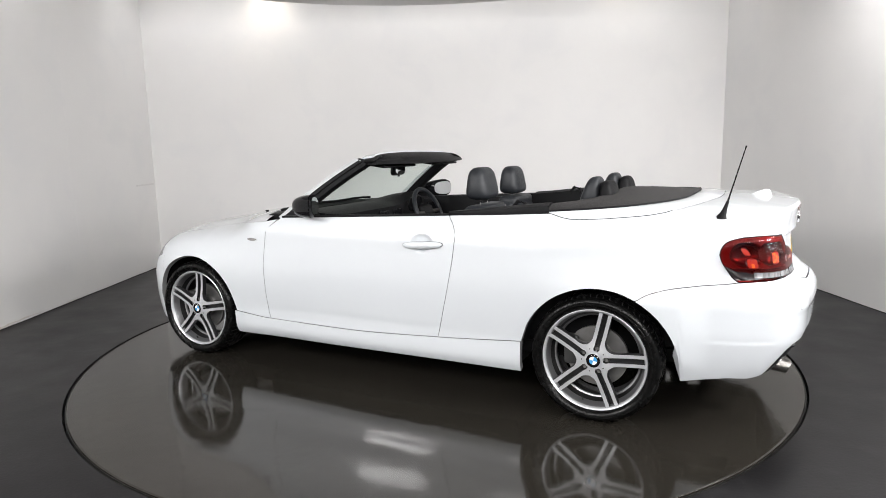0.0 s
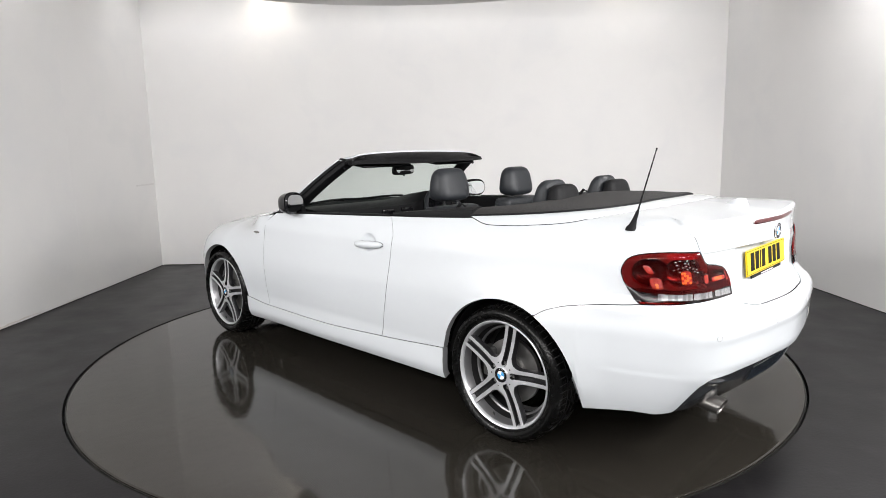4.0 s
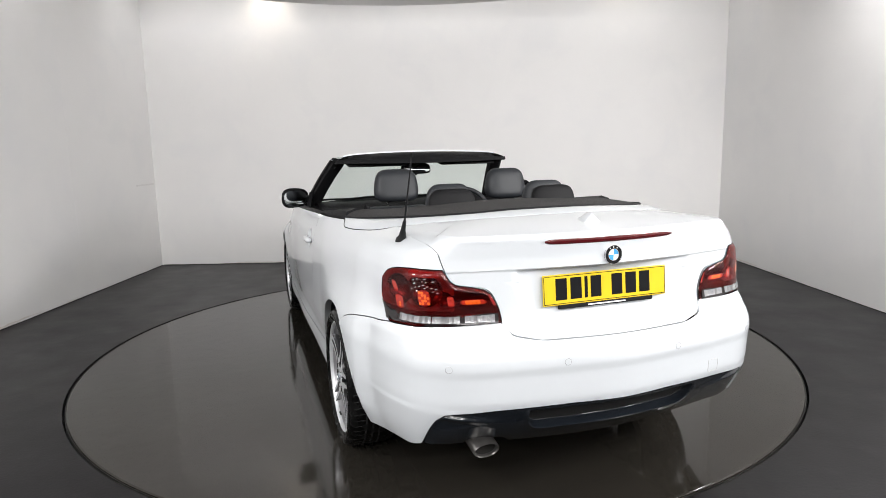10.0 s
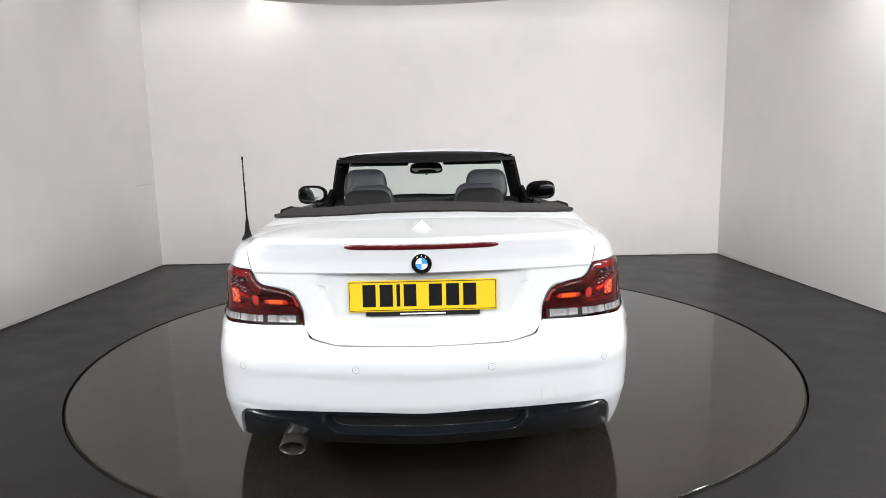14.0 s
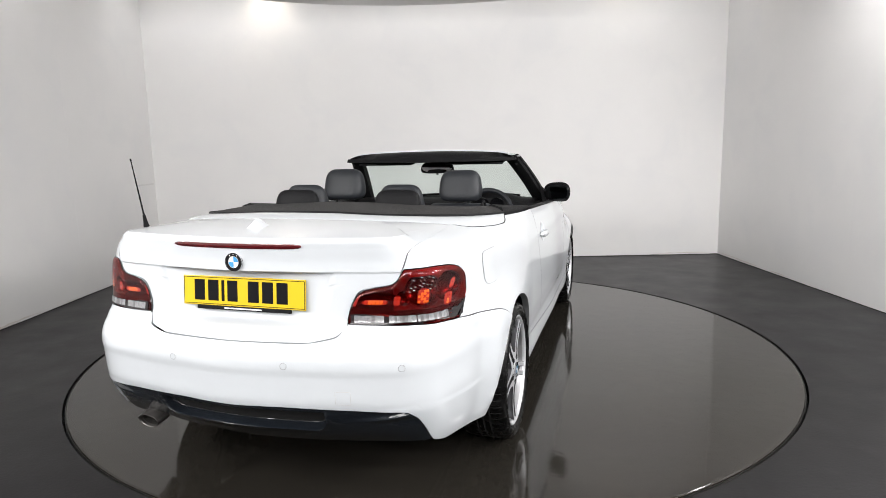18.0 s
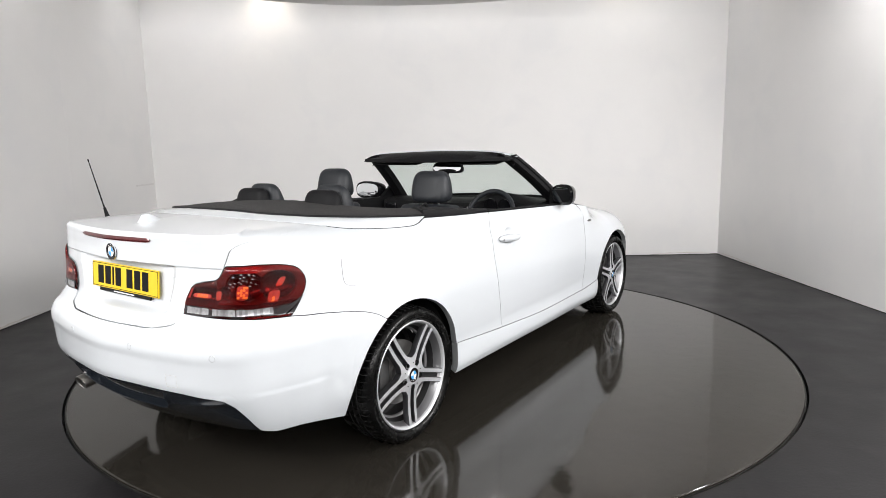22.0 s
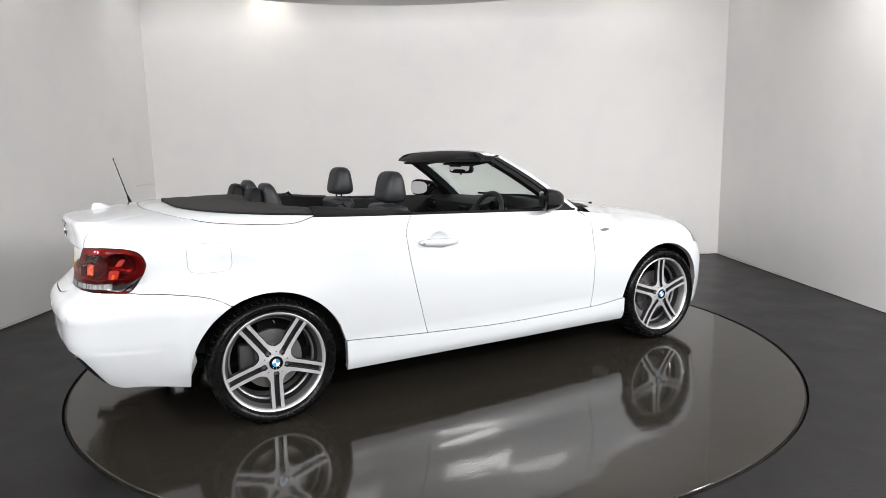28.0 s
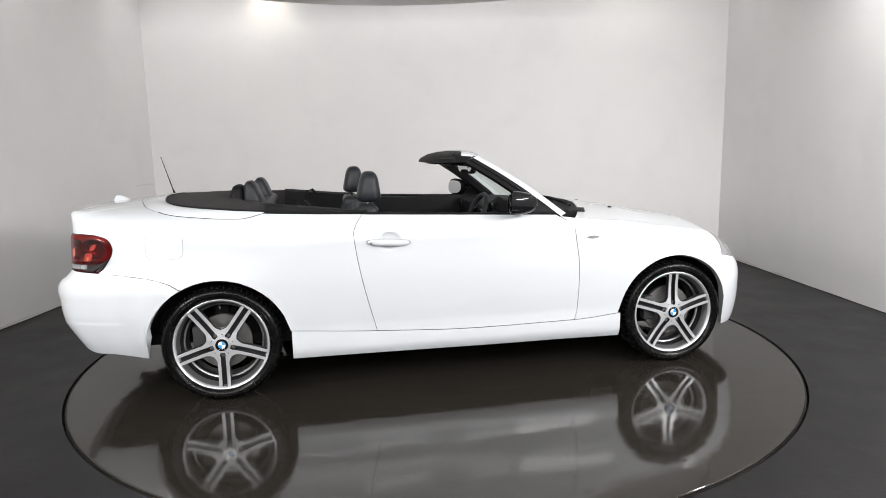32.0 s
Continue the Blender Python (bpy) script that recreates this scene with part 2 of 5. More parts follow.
def step(a, b, v):
    t = np.clip((np.asarray(v, float) - a) / (b - a), 0, 1)
    return t * t * (3 - 2 * t)


# ---- the room ----
TOP = 3.40


def box_data(x0, x1, y0, y1, z0, z1):
    v = [(x, y, z) for z in (z0, z1) for y in (y0, y1) for x in (x0, x1)]
    return v, [(0, 2, 3, 1), (4, 5, 7, 6), (0, 1, 5, 4), (2, 6, 7, 3), (0, 4, 6, 2), (1, 3, 7, 5)]


def slab(name, corners, thick, mat, z0, z1):
    """An upright wall over two ends of its inner face; thick is laid outside, to the left of the way."""
    (xa, ya), (xb, yb) = corners
    d = Vector((xb - xa, yb - ya)).normalized()
    o = Vector((-d.y, d.x)) * thick
    pts = [(xa, ya), (xb, yb), (xb + o.x, yb + o.y), (xa + o.x, ya + o.y)]
    v = [(*p, z) for z in (z0, z1) for p in pts]
    f = [(0, 3, 2, 1), (4, 5, 6, 7), (0, 1, 5, 4), (1, 2, 6, 5), (2, 3, 7, 6), (3, 0, 4, 7)]
    return part(name, (v, f), mat, smooth=False)


def room():
    # floor sheet with the round pit of the turntable
    n = 160
    a = np.linspace(0, 2 * np.pi, n, endpoint=False)
    ring = np.stack([TABLE_R * np.cos(a), TABLE_R * np.sin(a), np.zeros(n)], 1)
    far = []
    for k in a:
        c, s = math.cos(k), math.sin(k)
        q = min((4.4 / abs(c)) if abs(c) > 1e-6 else 99, ((4.0 if s > 0 else 9.6) / abs(s)) if abs(s) > 1e-6 else 99)
        far.append((q * c, q * s, 0))
    P = np.array([ring, ring + 0.35 * (np.array(far) - ring), far])
    low = ring.copy()
    low[:, 2] = -0.06
    f = merge(grid(P, flip=False, close_v=True), grid(np.array([low, ring]), close_v=True))
    tagged(part("floor", f, FLOOR, smooth=False), "dark grey coated concrete floor with a dull sheen", "floor", kind="structure")
    pit = part("floor_pit", lathe([(0.0, -0.06), (2.5, -0.06)], "z", 96), PIT, smooth=False)
    tagged(pit, "black bottom of the narrow gap round the turntable", "floor", kind="structure")
    walls = (("wall_back", ((4.2, 3.19), (-4.2, 3.325)), "off-white painted back wall with a scuffed foot"),
             ("wall_left", ((-3.335, 3.7), (-3.72, -9.2)), "off-white painted side wall fading to grey"),
             ("wall_right", ((3.63, -9.2), (3.45, 3.7)), "off-white painted side wall with soft spot light"))
    foot = [[(-3.33, 3.312), (3.46, 3.203)], [(-3.338, 3.30), (-3.72, -9.0)], [(3.632, -9.0), (3.453, 3.20)]]
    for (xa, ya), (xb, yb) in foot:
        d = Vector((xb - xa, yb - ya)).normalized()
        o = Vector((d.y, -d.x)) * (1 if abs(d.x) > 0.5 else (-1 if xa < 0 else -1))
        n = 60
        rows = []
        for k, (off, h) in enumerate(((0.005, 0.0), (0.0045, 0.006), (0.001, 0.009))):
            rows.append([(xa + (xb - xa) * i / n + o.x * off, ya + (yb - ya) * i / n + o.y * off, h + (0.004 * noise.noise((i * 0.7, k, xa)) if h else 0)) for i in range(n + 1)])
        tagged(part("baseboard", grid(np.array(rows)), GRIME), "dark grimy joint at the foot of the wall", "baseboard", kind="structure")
    for name, ends, label in walls:
        (xa, ya), (xb, yb) = ends
        tagged(slab(name, ends[::-1], 0.15, WALL, -0.02, TOP), label, "wall", kind="structure")
    tagged(slab("wall_front", ((-4.2, -9.0), (4.2, -9.0))[::-1], 0.15, WALL, -0.02, TOP), "plain off-white wall behind the camera", "wall", kind="structure")
    # upper ceiling and the dropped round ceiling
    tagged(part("ceiling", box_data(-4.4, 4.4, -9.3, 3.8, TOP, TOP + 0.12), CEIL, smooth=False), "off-white flat ceiling above the round panel", "ceiling", kind="structure")
    disc = lathe([(0.0, 2.80), (3.30, 2.80), (3.33, 2.81), (3.34, 2.84), (3.34, 2.95), (0.0, 2.95)], "z", 128)
    ob = part("ceiling_disc", disc, CEIL)
    ob.location = (-0.20, -0.86, 0)
    tagged(ob, "round dropped ceiling panel, painted grey-white, over the turntable", "ceiling", kind="structure")


def turntable():
    ob = part("turntable", lathe([(0.0, 0.0), (2.10, 0.0), (2.2560, 0.0), (2.2575, 0.0), (2.264, -0.003), (2.267, -0.05), (0.0, -0.05)], "z", 192), TABLE)
    tagged(ob, "round dark glossy turntable set flush into the floor", "turntable")
    rim = part("edge_strip", lathe([(2.2675, -0.05), (2.2675, -0.006), (2.2715, -0.004), (2.2735, -0.012), (2.2735, -0.05)], "z", 192), WORN_EDGE, ob, "dark worn steel edge strip")
    return ob


room()
TABLE_OB = turntable()

for x, y, w in ((-1.87, 3.05, 8.5), (2.23, 2.96, 2.0)):
    spot_lamp("wall_spot", (x, y, 3.30), (x, 3.27, 2.5), w, 100)
spot_lamp("wall_spot", (3.2, 2.1, 3.34), (3.5, 2.1, 2.3), 2.5, 110)


def strip_light(x, y, z, tx, ty, tz, watts, length=1.5, ceiling=TOP, wide=0.13, colour=(1.0, 0.98, 0.972)):
    """An unseen batten on two hangers, ceiling strip or added fill: white housing over a bright tube panel."""
    m = look((x, y, z), (tx, ty, tz))
    t = part("strip_light", rounded_box(length + 0.06, wide + 0.07, 0.05, 0.012, 2, (0, 0, 0.032)), CEIL)
    t.matrix_basis = m
    tagged(t, "unseen white strip or added fill light with a glowing tube panel", "ceiling light", "ceiling strip lights")
    for k in (-0.4, 0.4):
        p = m @ Vector((k * length, 0, 0.03))
        h = part("hanger", tube([p, (p.x, p.y, ceiling + 0.005)], 0.006, 6), STEEL_EDGE, t)
        h.matrix_parent_inverse = m.inverted()
    area_lamp("tube_lamp", (x, y, z), (tx, ty, tz), length, wide, watts, colour)


COOL = (0.996, 0.983, 0.976)
tagged(part("ceiling_front", box_data(-4.4, 4.4, -9.3, -4.32, 2.86, 3.0), CEIL, smooth=False), "off-white lower ceiling behind the camera", "ceiling", kind="structure")
for x in (-2.1, -0.75, 0.75, 2.1):
    strip_light(x, -4.75, 2.70, x * 0.8, -2.4, 0.0, 17, 0.75, 2.86, 0.55, COOL)
    for y, w in ((-6.0, 20), (-7.4, 20)):
        strip_light(x, y, 2.68, x * 0.8, y + 2.2, 0.0, w, ceiling=2.86)
# side panels over the floor beside the camera
for x in (-2.9, 2.9):
    strip_light(x, -4.48, 2.66, 0.0, 0.0, 0.6, 30, 0.75, 2.86, 0.40, COOL)
# unseen fill panels, added to brighten the flanks and the back-left wall
for x, y, z, w, tx, ty, tz in ((-3.25, -2.7, 2.2, 50, -0.3, -0.8, 0.1), (3.2, -2.7, 2.1, 69, 0.3, -0.8, 0.1), (3.2, -1.7, 2.3, 38, -1.6, 2.0, 0.6)):
    strip_light(x, y, z, tx, ty, tz, w, 0.75, TOP, 0.40, COOL)
# unseen fill strips added in the gap between the round panel and the side walls
for x, y, w in ((-3.15, 0.2, 32), (3.18, 0.2, 27)):
    strip_light(x, y, 3.02, 0.42 * x, 0.1, 0.0, w, 1.0, TOP, 0.20, COOL)
# unseen wash added above the round panel to brighten the back wall
for x in (-2.3, 0.0, 2.3):
    strip_light(x, 2.72, 3.28, x, 3.18, 2.2, 4.9 - 0.35 * x, 2.0)
# unseen fill, added to brighten the side walls
for k in (-1, 1):
    area_lamp("cove_lamp", (k * 3.28, 0.6, 3.30), (k * 3.45, 0.6, 1.0), 0.13, 3.0, 0.5, (1.0, 0.98, 0.972))


for (xa, ya), side, z0, z1 in (((-3.395, 1.68), 1, 0.5, 2.1), ((3.490, 0.85), -1, 0.45, 1.05), ((3.489, 0.93), -1, 2.28, 2.75)):
    pts = [(xa + side * 0.0002, ya + 0.004 * math.sin(k * 1.7), z0 + (z1 - z0) * k / 12) for k in range(13)]
    tagged(part("wall_seam", tube(pts, [0.0003 + 0.0005 * abs(math.sin(k * 2.3)) for k in range(13)], 6), WALL), "faint filled joint in the painted wall", "wall seam", kind="structure")
rows = [[(-3.352 + 0.0006 + 0.0298 * (yy - 3.11), yy, 1.0 + zz) for yy in np.linspace(2.86, 3.27, 14)] for zz in (-0.009, 0.009)]
tagged(part("wall_mark", shell(np.array(rows), -normals(np.array(rows)), 0.002), SMUDGE), "grey rubbed smear on the painted wall", "wall mark", kind="structure")


def foot_rubs():
    """Faint brownish rubs low on the walls, each a thin skin of dirt with a ragged upper edge."""
    rnd = random.Random(11)
    runs = (((-3.33, 3.312), (3.46, 3.203), 7, 1), ((-3.338, 3.30), (-3.50, -2.2), 6, 1), ((3.535, -2.2), (3.453, 3.20), 8, 1))
    for (xa, ya), (xb, yb), count, side in runs:
        d = Vector((xb - xa, yb - ya)).normalized()
        o = Vector((d.y, -d.x)) * 0.0012
        if o.dot(Vector((0.0, 0.3)) - Vector((xa, ya))) < 0:
            o = -o
        for _ in range(count):
            a = rnd.uniform(0.03, 0.90)
            w = rnd.uniform(0.25, 0.7) / math.hypot(xb - xa, yb - ya)
            high, base = rnd.uniform(0.008, 0.022), rnd.uniform(0.010, 0.030)
            rows = []
            for k in (0.0, 1.0):
                rows.append([(xa + (xb - xa) * (a + w * i / 20) + o.x, ya + (yb - ya) * (a + w * i / 20) + o.y, base + k * high * math.sin(math.pi * (i + 0.2) / 20.4) * (0.6 + 0.4 * noise.noise((i * 0.6, a * 40, 0.0))) + 0.006 * noise.noise((i * 0.3, a * 30, 2.0))) for i in range(21)])
            tagged(part("wall_mark", grid(np.array(rows)), RUB, smooth=False), "faint brownish rub low on the painted wall", "wall mark", kind="structure")


foot_rubs()
# ---- the car: x forward from the rear axle, y to its left, z up ----
CAR = tagged(new("convertible_car"), "white two-door convertible with its black roof folded, on the turntable", "car")

PLAN = [(-0.975, 0), (-0.956, 0.23), (-0.92, 0.45), (-0.876, 0.625), (-0.79, 0.735), (-0.65, 0.80), (-0.5, 0.835), (-0.2, 0.862), (0.05, 0.872), (0.4, 0.868),
        (0.9, 0.862), (1.5, 0.860), (2.0, 0.850), (2.4, 0.858), (2.66, 0.864), (2.9, 0.84), (3.075, 0.785), (3.195, 0.678), (3.29, 0.49), (3.345, 0.25), (3.365, 0)]


def plan_curve():
    p = np.array(PLAN, float)
    s = np.concatenate([[0], np.cumsum(np.hypot(*np.diff(p, axis=0).T))])
    t = np.linspace(0, s[-1], 3000)
    ext = np.concatenate([p[1:2] * [1, -1], p, p[-2:-1] * [1, -1]])
    se = np.concatenate([[-s[1]], s, [2 * s[-1] - s[-2]]])
    out = []
    for k in t:
        i = min(max(np.searchsorted(s, k, side="right") - 1, 0), len(s) - 2)
        a, b, c, d = ext[i:i + 4]
        ta, tb, tc, td = se[i:i + 4]
        h = tc - tb
        m1, m2 = (c - a) / (tc - ta) * h, (d - b) / (td - tb) * h
        q = (k - tb) / h
        out.append((2 * q ** 3 - 3 * q * q + 1) * b + (q ** 3 - 2 * q * q + q) * m1 + (3 * q * q - 2 * q ** 3) * c + (q ** 3 - q * q) * m2)
    out = np.array(out)
    tang = np.gradient(out, axis=0)
    tang /= np.linalg.norm(tang, axis=1, keepdims=True)
    return t / t[-1], out, np.stack([-tang[:, 1], tang[:, 0]], 1)


U_, PL_, NO_ = plan_curve()
u_x = lambda x: np.interp(x, PL_[:, 0], U_)                       # place round the plan from x
x_u = lambda u: np.interp(u, U_, PL_[:, 0])

TUCK_SIDE = curve([(0.17, 0.060), (0.21, 0.026), (0.255, 0.012), (0.295, 0.012), (0.335, 0.0150), (0.37, 0.0155), (0.42, 0.0105), (0.5, 0.0035), (0.62, 0.0), (0.74, 0.006), (0.80, 0.010), (0.84, 0.012), (0.90, 0.026), (0.96, 0.048), (1.0, 0.075), (1.04, 0.13)])
TUCK_QUARTER = curve([(0.17, 0.060), (0.26, 0.030), (0.40, 0.006), (0.5, 0.0), (0.6, 0.002), (0.66, 0.014), (0.72, 0.034), (0.783, 0.044), (0.85, 0.048), (0.907, 0.056), (0.95, 0.074), (0.98, 0.100), (1.009, 0.145), (1.03, 0.20), (1.045, 0.27)])
TUCK_WING = curve([(0.17, 0.060), (0.22, 0.035), (0.30, 0.019), (0.37, 0.0105), (0.5, 0.002), (0.60, 0.0), (0.66, 0.010), (0.72, 0.034), (0.76, 0.066), (0.80, 0.120), (0.83, 0.190), (0.85, 0.270), (0.90, 0.40)])
TUCK_TAIL = curve([(0.25, 0.17), (0.33, 0.085), (0.39, 0.045), (0.44, 0.020), (0.48, 0.0095), (0.53, 0.0070), (0.565, 0.0050), (0.60, 0.0), (0.625, 0.002), (0.66, 0.018), (0.69, 0.055), (0.72, 0.082), (0.76, 0.096), (0.86, 0.104), (0.95, 0.106), (1.0, 0.100), (1.025, 0.096), (1.045, 0.112)])
BUMPER_TUCK = curve([(0.2, 0.050), (0.3, 0.033), (0.4, 0.024), (0.5, 0.0175), (0.56, 0.0178), (0.60, 0.0168), (0.66, 0.012), (0.71, 0.0), (1.0, 0.0), (1.1, 0.0)])
TUCK_NOSE = curve([(0.17, 0.06), (0.25, 0.02), (0.40, 0.0), (0.50, 0.0), (0.56, 0.015), (0.62, 0.05), (0.68, 0.10), (0.74, 0.18), (0.80, 0.31), (0.90, 0.6)])


def skin(u, z, lift=0.0):
    """Points of the painted outer skin, left side, at u round the plan and height z."""
    u, z = np.broadcast_arrays(np.asarray(u, float), np.asarray(z, float))
    x, y = np.interp(u, U_, PL_[:, 0]), np.interp(u, U_, PL_[:, 1])
    nx, ny = np.interp(u, U_, NO_[:, 0]), np.interp(u, U_, NO_[:, 1])
    q = step(0.42, -0.25, x)
    q = q + (step(0.60, -0.12, x) - q) * step(0.88, 0.98, z)
    side = TUCK_SIDE(z) * (1 - q) + TUCK_QUARTER(z) * q
    f = step(2.08, 2.60, x)
    side = side * (1 - f) + TUCK_WING(z + 0.06 * np.maximum(x - 2.6, 0)) * f
    side = side + BUMPER_TUCK(z) * step(-0.28, -0.55, x)
    # the arch stands proud of the flank; the corner over it draws in behind the lamp
    side = side - 0.021 * step(-0.52, -0.36, x) * step(0.48, -0.20, x) * step(0.85, 0.68, z) * step(0.22, 0.36, z)
    side = side + 0.014 * step(-0.24, -0.48, x) * step(0.69, 0.76, z) * step(1.0, 0.92, z)
    d = side * ny * ny + np.where(nx < 0, TUCK_TAIL(z), TUCK_NOSE(z)) * nx * nx
    d = d - lift
    return np.stack([x - nx * d, y - ny * d, z], -1)


def u_at(target, z, axis, top=0.45):
    """Place round the plan at which the skin at height z has the given x (axis 0) or y (axis 1), on the tail half."""
    target, z = np.broadcast_arrays(np.asarray(target, float), np.asarray(z, float))
    lo, hi = np.zeros(target.shape), np.full(target.shape, top)
    for _ in range(26):
        mid = (lo + hi) / 2
        less = skin(mid, z)[..., axis] < target
        lo, hi = np.where(less, mid, lo), np.where(less, hi, mid)
    return (lo + hi) / 2


def skin_panel(name, uu, zz, mat=None, parent=None, lift=0.0, depth=0.022, sides=(1, -1), label="", warp=None, rim=None, hole=None):
    """A body panel over a grid of (u, z), on each side of the car."""
    P = skin(uu, zz, lift)
    if warp is not None:
        P = warp(P)
    N = normals(P)
    if N[N.shape[0] // 2, N.shape[1] // 2, 1] < 0 and P[..., 1].mean() > 0.05:
        P = P[::-1]
        N = normals(P)
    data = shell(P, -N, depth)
    n0 = (P.shape[0] - 1) * (P.shape[1] - 1)
    if hole is not None:
        # leave out the faces that lie wholly in an opening
        out = hole(P).reshape(-1)
        keep = [q for q in data[1][:n0] if not all(out[i] for i in q)]
        data, n0 = (data[0], keep + data[1][n0:]), len(keep)
    made = []
    for s in sides:
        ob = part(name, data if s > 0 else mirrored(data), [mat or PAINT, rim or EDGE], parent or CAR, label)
        # rim colour stands in for the shade inside the gap
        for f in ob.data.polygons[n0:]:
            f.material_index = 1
        made.append(ob)
    return made


def ramp(n):
    return np.linspace(0, 1, n)


ARCH_F, ARCH_R = (2.66, 0.312, 0.363), (-0.008, 0.288, 0.384)


def arch(x, a):
    return a[1] + np.sqrt(np.maximum(a[2] ** 2 - (x - a[0]) ** 2, 0.0))


GAP = 0.0016
SEAM = curve([(0.36, 0.366), (0.84, 0.332), (1.434, 0.310), (2.019, 0.314), (2.31, 0.340)])
BELT = line([(-0.3, 1.045), (0.1, 1.018), (0.25, 1.0125), (0.54, 1.0010), (0.80, 0.9920), (0.96, 0.9865), (1.755, 0.957), (1.9, 0.951)])
DOOR_BACK = curve([(0.33, 0.842), (0.552, 0.786), (0.649, 0.765), (0.80, 0.740), (0.887, 0.732), (0.933, 0.746), (1.0, 0.792)])
DOOR_FRONT = curve([(0.315, 2.015), (0.374, 2.032), (0.629, 2.039), (0.80, 2.022), (0.871, 2.011), (0.92, 1.95), (0.956, 1.885)])
LID_Y = [(0.680, 0.300), (0.700, 0.392), (0.737, 0.420), (0.780, 0.424), (0.811, 0.435), (0.843, 0.453), (0.857, 0.474), (0.867, 0.518), (0.875, 0.569), (0.888, 0.588), (0.918, 0.604), (0.940, 0.612), (0.962, 0.618), (0.980, 0.622)]
LID_X = [(0.994, -0.743), (1.003, -0.720), (1.0115, -0.655), (1.0195, -0.550), (1.0260, -0.440), (1.031, -0.336)]
BUMPER_TOP = curve([(-0.62, 0.7235), (-0.569, 0.7175), (-0.49, 0.711), (-0.412, 0.7025), (-0.335, 0.690), (-0.24, 0.660), (-0.185, 0.626)])
BUMPER_TAIL = curve([(0.0, 0.678), (0.26, 0.678), (0.30, 0.6805), (0.34, 0.6860), (0.391, 0.6985), (0.4195, 0.736), (0.50, 0.7350), (0.56, 0.7335), (0.653, 0.7325), (0.727, 0.7280), (0.765, 0.7235), (0.80, 0.7235)])
HOODLINE = curve([(-0.45, 1.047), (-0.372, 1.038), (-0.336, 1.031), (-0.297, 1.021), (-0.208, 1.007), (-0.098, 0.997), (0.015, 0.989), (0.13, 0.986), (0.185, 0.993), (0.223, 1.003), (0.250, 1.0090)])
WING_TOP = curve([(1.85, 0.95), (2.0, 0.925), (2.3, 0.888), (2.66, 0.836), (3.0, 0.790), (3.15, 0.763), (3.28, 0.724), (3.37, 0.690)])


# edge of the boot lid, as a place round the plan for each height
LID_EDGE = curve([(z, float(u_at(y, z, 1))) for z, y in LID_Y] + [(z, float(u_at(x, z, 0))) for z, x in LID_X])


def doors():
    n, m = 130, 72
    b = ramp(m)[None, :]
    a = ramp(n)[:, None]
    z0 = 0.33 + (0.985 - 0.33) * b
    for _ in range(3):
        x = (DOOR_BACK(z0) + GAP) * (1 - a) + (DOOR_FRONT(z0) - GAP) * a
        z0 = (SEAM(x) + GAP) * (1 - b) + (BELT(x) - 0.004) * b
    for s in (1, -1):
        def cup(P):
            q = np.clip(1 - ((P[..., 0] - 0.928) / 0.062) ** 2 - ((P[..., 2] - 0.842) / 0.046) ** 2, 0, 1)
            P[..., 1] -= 0.024 * q ** 0.6
            return P
        d, = skin_panel("door", u_x(x), z0, sides=(s,), label="white door with a body-colour handle", warp=cup)
        handle(d, s)
        # black waist strip along the top of the door
        xs = np.linspace(0.795, 1.90, 24)
        rows = []
        for k, (h, l) in enumerate(((-0.006, 0.002), (-0.004, 0.006), (0.003, 0.006), (0.006, 0.0), (0.007, -0.02), (0.000, -0.05))):
            zz = BELT(xs) + h
            rows.append(skin(u_x(xs), np.full_like(xs, 1) * BELT(xs), l) + np.stack([0 * xs, 0 * xs, np.full_like(xs, h)], 1))
        data = grid(np.array(rows))
        part("waist_strip", data if s > 0 else mirrored(data), PLASTIC, d, "black rubber waist strip")
        # inner trim card
        xs = np.linspace(0.80, 1.95, 16)
        zs = np.linspace(0.45, 0.968, 8)
        X, Z = np.meshgrid(xs, zs, indexing="ij")
        Y = 0.665 + 0.05 * np.sin((Z - 0.45) / 0.55 * 2.6) + 0.02 * (Z > 0.9)
        data = grid(np.stack([X, Y, Z], 2), flip=False)
        part("door_trim", data if s > 0 else mirrored(data), PLASTIC, d, "dark grey door lining")
        part("door_lever", tube([(1.612, 0.690 * s, 0.838), (1.618, 0.655 * s, 0.842), (1.624, 0.652 * s, 0.868)], [0.006, 0.0065, 0.005], 8), CHROME, d, "small chrome inner door lever")
        # arm rest and grab bar
        bar = [[(xi, 0.705 - 0.035 * e, 0.742 + 0.03 * (xi - 1.1) + h) for e, h in ((0, -0.03), (1, -0.03), (1.3, -0.005), (1, 0.012), (0, 0.014))] for xi in np.linspace(0.95, 1.72, 10)]
        data = loft(bar)
        part("arm_rest", data if s > 0 else mirrored(data), LEATHER, d, "dark arm rest")


